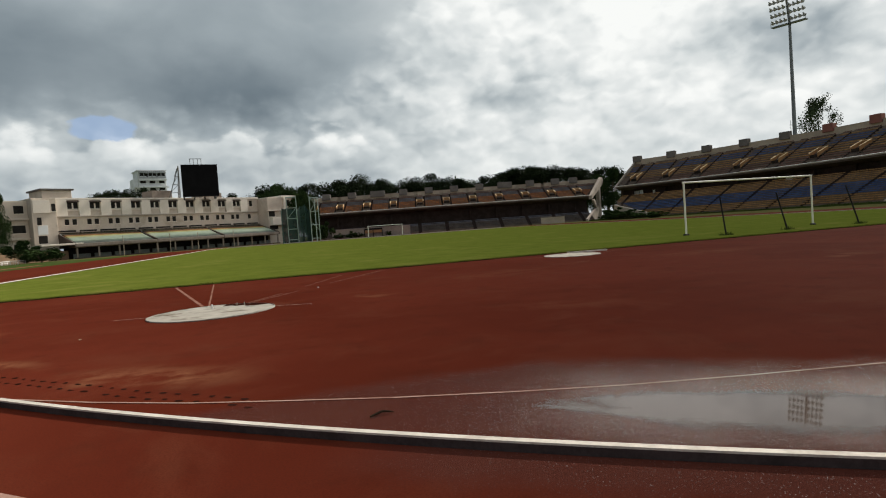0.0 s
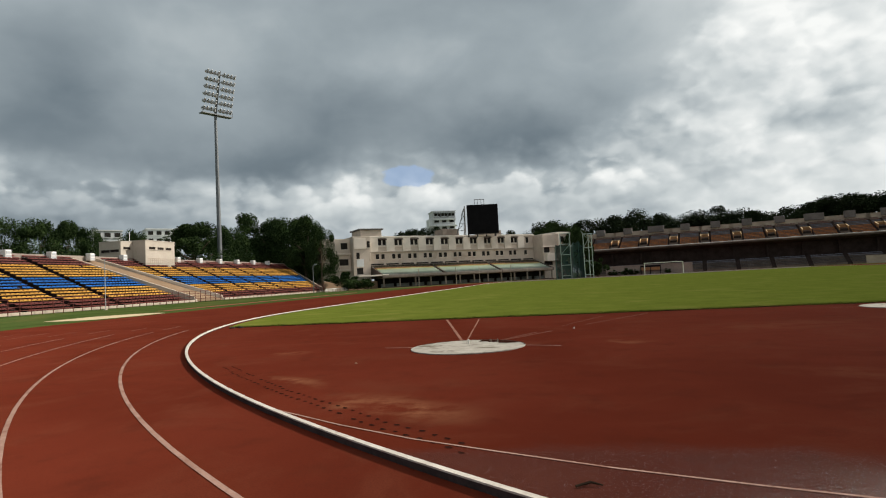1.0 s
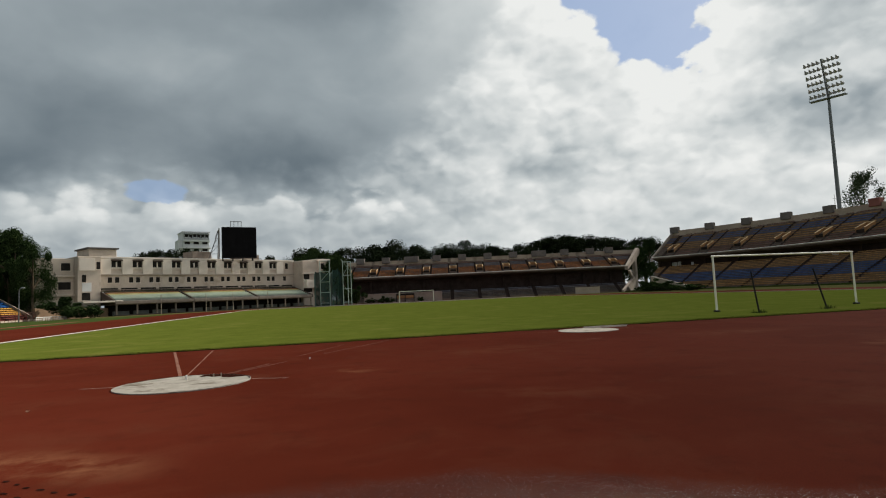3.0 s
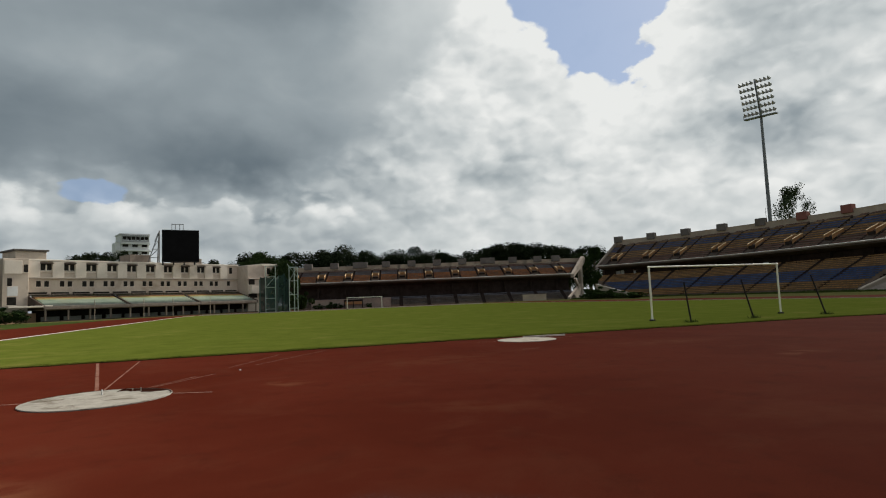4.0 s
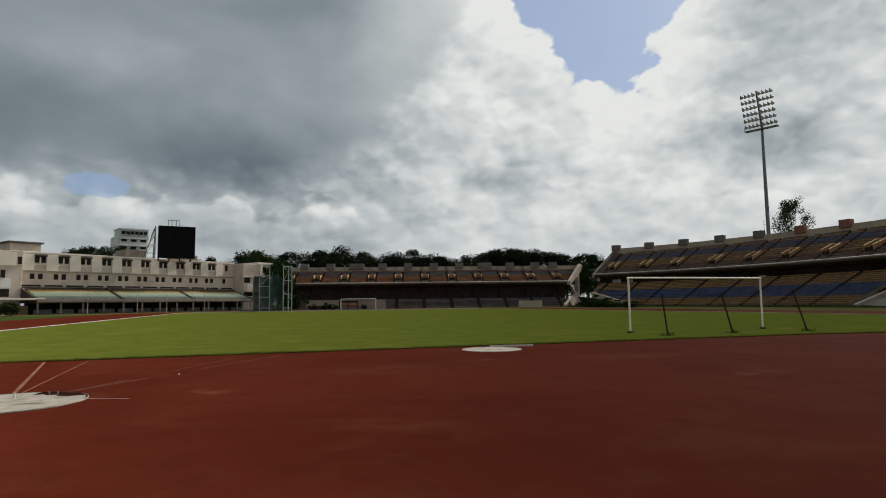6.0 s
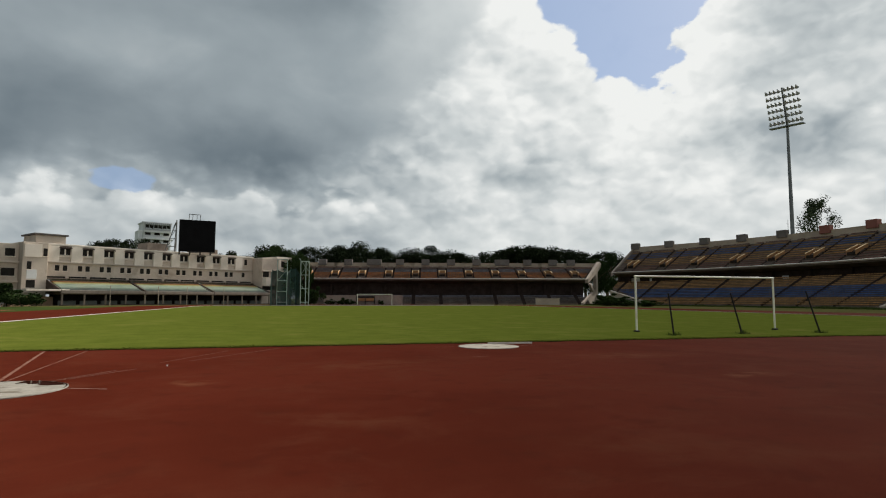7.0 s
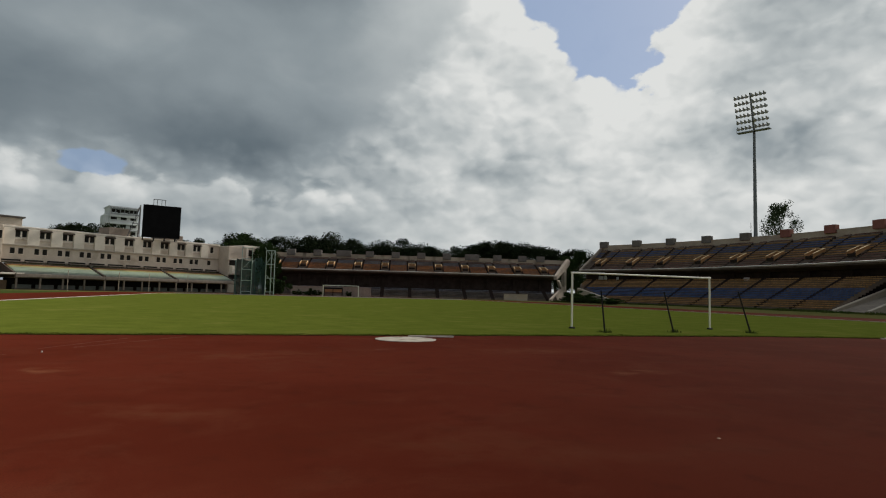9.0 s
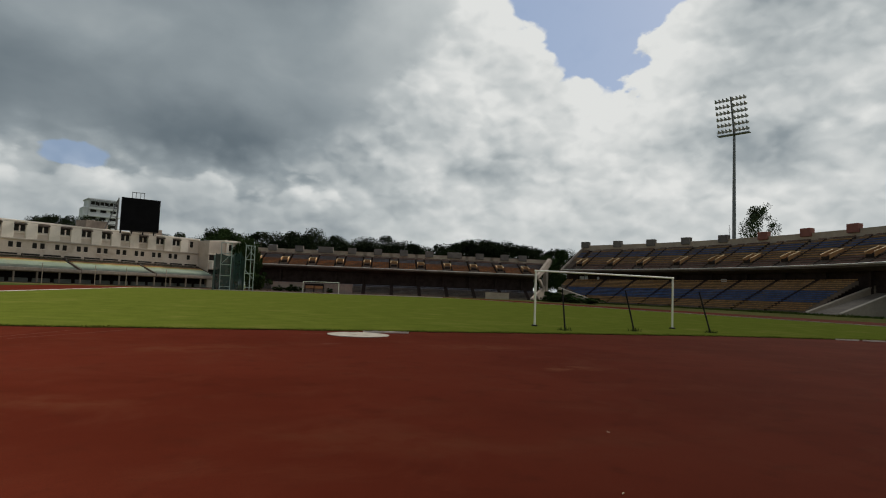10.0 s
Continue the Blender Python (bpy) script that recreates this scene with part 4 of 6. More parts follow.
booth(22.1, 28.1, -90.5, -83.5, 6.0, 9.8, 3.0)
booth(57.5, 64.6, -89.5, -83.5, 6.0, 9.8, 2.6)
for y in WEST_YS[2:]:
    ac = thing("roof_box", "small white metal box on the terrace's top step", "box", (WX - 15.2, y + 5.0, 6.5), group="terrace boxes")
    part("case", boxes((-0.4, -0.42, 0, 0.4, 0.42, 1.05), bevel=0.05), "white", ac)
    part("louvre", boxes((0.4, -0.32, 0.15, 0.42, 0.32, 0.45), (0.4, -0.32, 0.55, 0.42, 0.32, 0.85)), "far_grey", ac)


def tier_stand(name, label, front, zdeck, ztop, depth, up_rows, low_rows, low_run, boxes_red=(), low_end=99, first_vom=0, turret=None, half=1.2, splay=0.0, double=(), low_trim=None):
    """A two-tier stand of sectors along the front edge of its upper deck."""
    root = thing(name, label, "grandstand", kind="structure")
    secs = frames_along(front)
    n = len(up_rows)
    run = depth / n
    rise = (ztop - zdeck - 1.3) / n
    terrace(root, secs, 0.4, zdeck + 0.35, run, rise, up_rows, 0.55, 0.5, seat_w=0.46, step_mat="step_old", base=zdeck - 0.1, flare=0.04, splay=splay, well=(1.99, 5))
    terrace(root, secs[:low_end], -low_run * len(low_rows) + 1.0, 0.45, low_run, 0.36, low_rows, 0.55, 1.0, seat_w=0.46, step_mat="step_old", trim=low_trim)
    bmd, bmf, bmw, bmc, bmt, bmp = bmesh.new(), bmesh.new(), bmesh.new(), bmesh.new(), bmesh.new(), bmesh.new()
    for i, (o, ang, length) in enumerate(secs):
        m = Matrix.Translation((o.x, o.y, 0)) @ Matrix.Rotation(ang, 4, "Z")
        end = splay if i == len(secs) - 1 else 0.0
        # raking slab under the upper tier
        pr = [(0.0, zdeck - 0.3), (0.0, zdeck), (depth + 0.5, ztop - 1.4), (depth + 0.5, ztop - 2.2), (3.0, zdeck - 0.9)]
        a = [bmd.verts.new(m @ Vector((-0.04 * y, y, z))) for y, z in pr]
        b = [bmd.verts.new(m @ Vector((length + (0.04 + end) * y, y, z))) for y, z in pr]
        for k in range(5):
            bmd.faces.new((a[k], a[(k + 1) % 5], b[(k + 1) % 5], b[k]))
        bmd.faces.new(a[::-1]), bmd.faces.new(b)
        box(bmf, 0, -0.22, zdeck + 0.0, length, 0.06, zdeck + 0.2, m)
        rod(bmp, m @ Vector((0, -0.16, zdeck + 0.27)), m @ Vector((length, -0.16, zdeck + 0.27)), 0.075, 0.075, 8)
        box(bmw, -0.5, depth + 0.35, ztop - 2.4, length + 0.5 + end * depth, depth + 0.7, ztop, m)
        box(bmt, -0.5, depth + 0.28, ztop, length + 0.5 + end * depth, depth + 0.78, ztop + 0.12, m)
        # concourse wall and column: the deck's shade is put into their dark colour
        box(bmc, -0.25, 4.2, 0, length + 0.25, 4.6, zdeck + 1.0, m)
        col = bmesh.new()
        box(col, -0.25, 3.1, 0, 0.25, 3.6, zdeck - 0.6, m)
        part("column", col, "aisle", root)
        # stairwell in the aisle: two thin side walls and a back wall under a pale coping
        if i >= first_vom:
            vy0, vy1 = run * 2.2, run * 5.0
            vz0, vz1 = zdeck + 0.35 + rise * 2, zdeck + 0.35 + rise * 5
            vb, vc = bmesh.new(), bmesh.new()
            for x in (0.0, 1.85):
                for target, pts, w in ((vb, [(vy0, vz0), (vy1, vz1), (vy1, vz1 + 0.4), (vy0, vz0 + 0.85)], 0.12), (vc, [(vy0 - 0.1, vz0 + 0.85), (vy1, vz1 + 0.4), (vy1, vz1 + 0.52), (vy0 - 0.1, vz0 + 0.97)], 0.16)):
                    l = [target.verts.new(m @ Vector((x, *q))) for q in pts]
                    r = [target.verts.new(m @ Vector((x + w, *q))) for q in pts]
                    target.faces.new(l[::-1]), target.faces.new(r)
                    for k in range(4):
                        target.faces.new((l[k], l[(k + 1) % 4], r[(k + 1) % 4], r[k]))
            box(vb, -0.02, vy1, vz1 - 0.3, 1.99, vy1 + 0.14, vz1 + 0.4, m)
            box(vc, -0.04, vy1 - 0.02, vz1 + 0.4, 2.03, vy1 + 0.16, vz1 + 0.52, m)
            well = part("vomitory_wall", vb, "vomitory", root, "ochre stairwell wall")
            part("coping", vc, "ochre_coping", well, "pale ochre coping")
            # solid dark block: the stairwell's inner shade as colour
            dk = bmesh.new()
            box(dk, 0.13, vy0 - 0.02, vz0 - 0.1, 1.84, vy1 - 0.1, vz0 + rise * 0.8 + 0.1, m)
            part("vomitory_opening", dk, "dark_void", root, "stairwell opening filled with a dark shade colour")
        tb = bmesh.new()
        xo = length * 0.5 if turret is None else turret(i)
        wide = half * 1.8 if i in double else half
        box(tb, xo - wide, depth - 0.2, ztop - 0.6, xo + wide, depth + 1.2, ztop + 1.15, m)
        bmesh.ops.bevel(tb, geom=tb.edges[:], offset=0.06, segments=1, affect="EDGES")
        part("roof_turret", tb, "brick_red" if i in boxes_red else "concrete_grey", root, "small square turret on the back wall")
    # the slab's colour includes the shade of its underside
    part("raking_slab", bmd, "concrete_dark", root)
    part("deck_rail", bmp, "white", root, "white pipe along the deck's edge")
    part("deck_fascia", bmf, "concrete", root, "pale concrete edge of the upper deck")
    part("back_wall", bmw, "concrete_pale", root)
    part("coping", bmt, "concrete_pale", root)
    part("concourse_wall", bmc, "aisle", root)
    return root, secs


far_front = [(-13.6 + 82.2 * k / 11, 146 - 19.8 * k / 11) for k in (0, 1, 2, 3, 4, 5, 6, 7, 8, 9, 10, 10.45)]
# the sectors run so that the outward side lies behind
FAR, FAR_SECS = tier_stand("far_stand", "two-tier concrete stand with faded orange and blue seats", far_front, 7.0, 12.2, 10.0, "OOOOOSSSMM", "DDDDSS", 0.8, splay=0.55, double=(2, 7))


def end_frame(name, label, origin, ang, splay, zdeck, ztop, depth, low, mat="concrete"):
    """The raking end beam, its column and the low side wall at the end of a stand."""
    root = thing(name, label, "end wall", (*origin, 0), math.degrees(ang), kind="structure")

    def slab(nm, prof, x0, x1):
        b = bmesh.new()
        a = [b.verts.new((x0 + y * splay, y, z)) for y, z in prof]
        c = [b.verts.new((x1 + y * splay, y, z)) for y, z in prof]
        n = len(prof)
        for k in range(n):
            b.faces.new((a[k], a[(k + 1) % n], c[(k + 1) % n], c[k]))
        b.faces.new(a[::-1]), b.faces.new(c)
        bmesh.ops.recalc_face_normals(b, faces=b.faces[:])
        part(nm, b, mat, root)

    slab("raking_beam", [(-0.8, zdeck - 0.9), (-0.8, zdeck + 0.1), (depth + 0.2, ztop + 0.6), (depth + 1.6, ztop + 0.2), (depth + 1.6, ztop - 1.2)], 0.0, 0.9)
    slab("column", [(depth * 0.62, 0), (depth * 0.62, ztop - 3.4), (depth * 0.62 + 2.0, ztop - 2.2), (depth * 0.62 + 2.0, 0)], 0.0, 0.9)
    slab("strut", [(1.2, zdeck - 1.2), (2.4, zdeck - 0.9), (depth * 0.62, zdeck - 4.0), (depth * 0.62, zdeck - 5.4)], 0.15, 0.75)
    slab("low_wall", [(-low, 0), (-low, 0.5), (depth * 0.62, 4.4), (depth * 0.62, 0)], 0.1, 0.8)
    return root


end_frame("far_stand_end", "pale raking end frame of the far stand", far_front[-1], math.atan2(-19.8, 82.2), 0.6, 7.0, 12.2, 10.0, 5.0)


EAST_SHIFT = {0: -3.0, 1: 2.5, 2: 2.0, 3: 2.0, 4: 0.5}  # where the first sectors begin before their even pitch


def arc_front():
    """Sector corners along the curved front, from its north end."""
    pts, x, y, step, pitch = [], 66.0, 120.7, 0.5, 8.5
    marks = [pitch * k - EAST_SHIFT.get(k, 0.0) for k in range(13)]
    for n in range(int(12 * pitch / step) + 1):
        s = n * step
        if any(abs(s - m) < 1e-6 for m in marks):
            pts.append((x, y))
        phi = radians(31.6 - 0.515 * (s + step / 2))
        x, y = x + math.sin(phi) * step, y - math.cos(phi) * step
    return pts


# the front rows give way to a raking wall at the stand's north end
EAST_WALL = ((63.6, 94.4), (66.2, 116.8))
EAST_FRONT = arc_front()


def east_trim(si, d):
    """Where the row at depth d of a sector meets the raking wall."""
    o, ang, _ = frames_along(EAST_FRONT)[si]
    turn = Matrix.Rotation(-ang, 2)
    (xa, ya), (xb, yb) = (turn @ (Vector(p) - o) for p in EAST_WALL)
    u = min(1.0, (d - ya) / (yb - ya))
    return max(0.0, xa + (xb - xa) * u + 0.45), 0.0


EAST, EAST_SECS = tier_stand("east_stand", "curved two-tier concrete stand with yellow and blue seats", EAST_FRONT, 8.5, 16.3, 12.0, "MMMYYYYBBBYM", "YYYYBBBBBBYYYYYY", 0.72, boxes_red=(5, 6, 7, 8), low_trim=east_trim, low_end=9, first_vom=1, turret=lambda k: 2.8 + 8.5 * (0.12 + 0.06 * k) + (EAST_SHIFT.get(k, 0.0) if k else -3.4), half=1.15)

# ---- floodlight masts ----


def mast(x, y, h, turn, label, w=4.0):
    root = thing("floodlight_mast", label, "floodlight", (x, y, 0), turn, "floodlight masts")
    hh, lean = 9.0, 0.27
    z0 = h - hh
    part("pole", rods(((0, 0, 0), (0, 0, h * 0.5), 0.55, 0.42), ((0, 0, h * 0.5), (0, 0, z0), 0.42, 0.3), ((0, 0, z0), (0, -hh * lean, h), 0.3, 0.2), sides=12), "steel", root)
    part("platform", boxes((-w - 0.4, -1.0, z0 - 0.5, w + 0.4, 0.5, z0 - 0.3)), "steel", root)
    bmr = bmesh.new()
    for k in range(6):
        z = z0 + 0.5 + k * hh / 6
        rod(bmr, (-w, -0.35 - (z - z0) * lean, z), (w, -0.35 - (z - z0) * lean, z), 0.07, 0.07, 6)
    for s in (-1, 1):
        rod(bmr, (s * (w + 0.35), -1.0, z0 - 0.3), (s * (w + 0.35), -1.0, z0 + 0.7), 0.05, 0.05, 6)
    part("frame", bmr, "steel", root)
    tilt = Matrix.Rotation(radians(65), 4, "X")
    body, glass = bmesh.new(), bmesh.new()
    bmesh.ops.create_cone(body, cap_ends=True, segments=12, radius1=0.47, radius2=0.22, depth=0.5, matrix=tilt)
    bmesh.ops.create_cone(body, cap_ends=True, segments=8, radius1=0.2, radius2=0.16, depth=0.5, matrix=tilt @ Matrix.Translation((0, 0, 0.42)))
    bmesh.ops.create_cone(glass, cap_ends=True, segments=12, radius1=0.3, radius2=0.36, depth=0.06, matrix=tilt @ Matrix.Translation((0, 0, -0.27)))
    body_me, glass_me = mesh_of("lamp", body, "far_grey"), mesh_of("lens", glass, "lamp")
    for k in range(6):
        for j in range(8):
            ob = new("lamp", body_me)
            ob.parent = root
            jj = j - 3.5
            ob.matrix_basis = pose(jj * (2 * w / 7.6) + (0.25 if jj > 0 else -0.25), -0.6 - (0.65 + k * hh / 6) * lean, z0 + 0.65 + k * hh / 6)
            lens = new("lens", glass_me)
            lens.parent = ob
    return root


mast(101.7, 92.3, 53.9, -66, "tall grey steel floodlight mast behind the east stand", 3.5)
mast(-93.2, 93.6, 49.7, 62, "tall grey steel floodlight mast behind the west stand", 3.2)


# ---- before the far stand ----
FAR_TURN = math.degrees(math.atan2(-19.8, 82.2))
FAR_M = Matrix.Translation((-13.6, 146, 0)) @ Matrix.Rotation(radians(FAR_TURN), 4, "Z")


def low_wall(name, label, x0, x1, y, h, thick=0.3, mat="concrete_pale"):
    root = new(name)
    root.matrix_basis = FAR_M
    tagged(root, label, "wall", kind="structure")
    part("face", boxes((x0, y, -0.1, x1, y + thick, h), bevel=0.03), mat, root)
    part("coping", boxes((x0 - 0.1, y - 0.08, h, x1 + 0.1, y + thick + 0.08, h + 0.14), bevel=0.02), mat, root)


low_wall("boundary_wall", "weathered beige wall before the far stand", 7.5, 28.5, -8.0, 2.3, mat="concrete")
crate = thing("board_stack", "dark board stack with orange panels against the beige wall", "board")
crate.matrix_basis = FAR_M @ Matrix.Translation((16.2, -8.6, 0))
part("frame", boxes((0, 0, 0.0, 0.2, 0.4, 2.1), (2.3, 0, 0.0, 2.5, 0.4, 2.1), (4.7, 0, 0.0, 4.9, 0.4, 2.1), (0, 0, 1.75, 4.9, 0.42, 2.2), bevel=0.03), "dark_post", crate)
part("panel", boxes((0.2, 0.06, 0.95, 2.3, 0.36, 1.7), bevel=0.03), "vomitory", crate, "faded orange panel")
part("panel", boxes((2.5, 0.06, 0.95, 4.7, 0.36, 1.7), bevel=0.03), "vomitory", crate, "faded orange panel")
low_wall("boundary_wall", "small pale block before the far stand", 64.5, 71.0, -7.0, 1.6)


def raked_side(name, label, o, ang, x0, pts, thick, mat="cream"):
    root = thing(name, label, "wall", (o[0], o[1], 0), math.degrees(ang), kind="structure")
    b = bmesh.new()
    a = [b.verts.new((x0, y, z)) for y, z in pts]
    c = [b.verts.new((x0 + thick, y, z)) for y, z in pts]
    n = len(pts)
    for k in range(n):
        b.faces.new((a[k], a[(k + 1) % n], c[(k + 1) % n], c[k]))
    b.faces.new(a[::-1]), b.faces.new(c)
    bmesh.ops.recalc_face_normals(b, faces=b.faces[:])
    part("face", b, mat, root)


for si, x0, x1, z0, z1 in ((0, 3.2, 4.6, 6.2, 7.2), (1, 1.6, 2.5, 6.3, 7.3), (1, 5.4, 6.0, 6.2, 7.0), (5, 2.0, 3.4, 6.0, 6.6)):
    o, ang, _ = EAST_SECS[si]
    b = boxes((x0, 4.0, z0, x1, 4.18, z1), bevel=0.03)
    b.transform(Matrix.Translation((o.x, o.y, 0)) @ Matrix.Rotation(ang, 4, "Z"))
    part("pale_panel", b, "far_white", EAST, "pale panel on the concourse wall")

E0 = EAST_SECS[0]
raked_side("east_stand_end", "dull raking edge of the upper deck", E0[0], E0[1], -0.4, [(-0.3, 7.7), (-0.3, 8.75), (12.6, 16.2), (12.6, 14.9)], 0.4, "concrete")


def slope_wall(name, label, a, b, h0, h1, thick=0.4):
    """A wall between two points in plan whose top climbs from h0 to h1, with a pale coping."""
    d = Vector(b) - Vector(a)
    root = thing(name, label, "wall", (a[0], a[1], 0), math.degrees(math.atan2(d.y, d.x)), kind="structure")
    L = d.length
    for nm, y0, y1, lo0, hi0, lo1, hi1, mat in (("face", 0, thick, -0.1, h0, -0.1, h1, "concrete_pale"), ("coping", -0.08, thick + 0.08, h0, h0 + 0.14, h1, h1 + 0.14, "cream")):
        bw = bmesh.new()
        vs = [[bw.verts.new((x, y, z)) for x, z in ((0, lo0), (L, lo1), (L, hi1), (0, hi0))] for y in (y0, y1)]
        bw.faces.new(vs[0]), bw.faces.new(vs[1][::-1])
        for k in range(4):
            bw.faces.new((vs[0][k], vs[1][k], vs[1][(k + 1) % 4], vs[0][(k + 1) % 4]))
        bmesh.ops.recalc_face_normals(bw, faces=bw.faces[:])
        part(nm, bw, mat, root)
    return root


slope_wall("east_low_wall", "pale coped wall climbing beside the lower rows", *EAST_WALL, 0.3, 3.7)
slope_wall("east_ramp_wall", "pale coped wall of the ramp into the stand", (71.6, 47.8), (87.6, 46.3), 0.3, 5.8)
slope_wall("east_ramp_wall", "pale coped wall of the ramp into the stand", (71.6, 42.1), (87.6, 40.6), 0.3, 5.8)
bw = bmesh.new()
bw.faces.new([bw.verts.new(v) for v in ((71.6, 47.6, 0.0), (71.6, 42.6, 0.0), (87.6, 41.0, 4.6), (87.6, 46.2, 4.6))])
solid("east_ramp", bw, "concrete", "worn concrete ramp climbing into the east stand", "ramp", "structure")

retain = thing("retaining_wall", "low brown retaining wall past the end of the terrace", "wall", kind="structure")
b = bmesh.new()
for x0, y0, h0, x1, y1, h1 in ((-70.2, 95.6, 2.2, -67.0, 104.0, 2.0), (-67.0, 104.0, 2.0, -63.5, 112.0, 1.8)):
    d = Vector((x1 - x0, y1 - y0, 0)).normalized()
    nx, ny = -d.y * 0.25, d.x * 0.25
    lo = [b.verts.new(v) for v in ((x0 + nx, y0 + ny, -0.05), (x1 + nx, y1 + ny, -0.05), (x1 - nx, y1 - ny, -0.05), (x0 - nx, y0 - ny, -0.05))]
    hi = [b.verts.new(v) for v in ((x0 + nx, y0 + ny, h0), (x1 + nx, y1 + ny, h1), (x1 - nx, y1 - ny, h1), (x0 - nx, y0 - ny, h0))]
    b.faces.new(lo[::-1]), b.faces.new(hi)
    for k in range(4):
        b.faces.new((lo[k], lo[(k + 1) % 4], hi[(k + 1) % 4], hi[k]))
part("face", b, "ramp_brown", retain)

# ---- pavilion: long cream block at the north-west ----
PAV = Matrix.Translation((-66.8, 117.2, 0)) @ Matrix.Rotation(math.atan2(30.7, 39.7), 4, "Z")
PAV_L = 50.2


def pavilion():
    """x runs along the front, y into the block."""
    root = new("pavilion")
    root.matrix_basis = PAV
    tagged(root, "long cream three-storey pavilion with projecting window bays", "building", kind="structure")
    H, L = 12.9, PAV_L
    part("upper_wall", boxes((0, 0, 5.6, L, 9, H), bevel=0.04), "cream", root)
    part("parapet", boxes((-0.1, -0.35, H - 0.25, L + 0.1, 0.3, H + 0.15), bevel=0.04), "cream_light", root)
    part("cornice", boxes((0, -0.42, 8.95, L, 0.05, 9.25), bevel=0.03), "booth", root)
    # ten windows on the top floor between pale projecting panels, pairs of small ones below
    w = 4.44
    for k in range(10):
        c = 3.55 + k * w
        part("bay_panel", boxes((c + 1.12, -0.36, 9.2, c + w - 1.12, 0.02, H - 0.3), bevel=0.04), "cream_light", root)
        win = part("window", boxes((c - 1.05, -0.03, 10.75, c + 1.05, 0.03, 12.3)), "window", root)
        part("mullion", boxes((c - 0.14, -0.09, 10.75, c + 0.14, -0.02, 11.95)), "cream_light", win)
        part("frame", boxes((c - 1.1, -0.08, 10.62, c + 1.1, -0.02, 10.78), (c - 1.12, -0.08, 10.75, c - 1.02, -0.02, 12.2), (c + 1.02, -0.08, 10.75, c + 1.12, -0.02, 12.2)), "frame", win)
        # dark colour here is the parapet's shade over the window
        part("hood", boxes((c - 1.18, -0.62, 12.15, c + 1.18, 0.02, 12.4)), "concrete_dark", win, "hood coloured as the parapet's shade")
        part("sill", boxes((c - 1.1, -0.24, 10.35, c + 1.1, 0.02, 10.5)), "cream_light", win)
        for j in (-1.35, 0.15):
            wn = part("window", boxes((c + j - 0.42, -0.04, 7.3, c + j + 0.42, 0.03, 8.5)), "window", root)
            part("sill", boxes((c + j - 0.52, -0.16, 7.18, c + j + 0.52, 0.02, 7.3)), "cream_light", wn)
    part("bay_panel", boxes((0.3, -0.36, 9.2, 2.35, 0.02, H - 0.3), bevel=0.04), "cream_light", root)
    for x, z0, z1 in ((47.6, 10.6, 12.2), (46.9, 7.3, 8.5)):
        wn = part("window", boxes((x, -0.04, z0, x + 0.85, 0.03, z1)), "window", root)
        part("sill", boxes((x - 0.1, -0.16, z0 - 0.12, x + 0.95, 0.02, z0)), "cream_light", wn)
    for k in range(12):
        x, wb = k * L / 12, L / 12
        part("bench_slot", boxes((x + 0.35, -0.06, 5.5, x + wb - 0.35, 0.02, 6.15), bevel=0.02), "window", root, "dark slot")
        part("back_bench", boxes((x + 0.15, -1.0, 5.6, x + wb - 0.15, -0.4, 5.78), (x + 0.4, -0.9, 5.4, x + 0.6, -0.5, 5.8), (x + wb - 0.6, -0.9, 5.4, x + wb - 0.4, -0.5, 5.8)), "concrete", root)
    # raked seating before the block, over a colonnade
    rows = 9
    for i in range(rows):
        y, z = -1.0 - i * 0.85, 5.3 - i * 0.27
        for s in range(3):
            mat = ("concrete_dark", "vomitory", "bleach_yellow", "bleach_green", "bleach_green", "bleach_green", "bleach_dull", "bleach_grey", "bleach_grey")[i]
            part("bleacher_row", boxes((0.6 + s * L / 3, y - 0.85, z - 0.5, (s + 1) * L / 3 - 0.5, y, z), bevel=0.03), mat, root)
    part("bleacher_slab", boxes((0, -9.0, 2.45, L, -8.3, 3.1), (0, -8.3, 2.3, L, 0, 2.6), bevel=0.03), "concrete", root)
    for s in range(4):
        x = min(L - 0.3, s * L / 3)
        b = bmesh.new()
        pr = [(-9.0, 2.4), (-9.0, 3.16), (0, 5.75), (0, 2.4)]
        a = [b.verts.new((x - 0.1, y, z)) for y, z in pr]
        c = [b.verts.new((x + 0.12, y, z)) for y, z in pr]
        for k in range(4):
            b.faces.new((a[k], a[(k + 1) % 4], c[(k + 1) % 4], c[k]))
        b.faces.new(a[::-1]), b.faces.new(c)
        part("stair_wall", b, "concrete_dark", root)
    # near-black wall colour stands for shade behind the colonnade
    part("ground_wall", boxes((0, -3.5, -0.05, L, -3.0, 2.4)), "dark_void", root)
    part("plinth", boxes((0, -8.7, -0.5, L, -8.2, 0.22), bevel=0.02), "concrete_dark", root)
    for k in range(13):
        x = 0.4 + k * (L - 0.8) / 12
        part("column", boxes((x - 0.16, -8.6, -0.05, x + 0.16, -8.28, 2.55), bevel=0.03), "concrete", root)
    # clutter under the colonnade: counters, screens and piled boards
    for k in range(12):
        x = 0.4 + k * (L - 0.8) / 12
        part("half_wall", boxes((x + 0.5, -5.2, -0.05, x + (L - 0.8) / 12 - 0.3, -4.9, 1.0), bevel=0.02), "bleach_grey", root)
        part("shutter", boxes((x + 0.7, -3.6, 1.15, x + (L - 0.8) / 12 - 0.5, -3.52, 2.1)), "window", root)
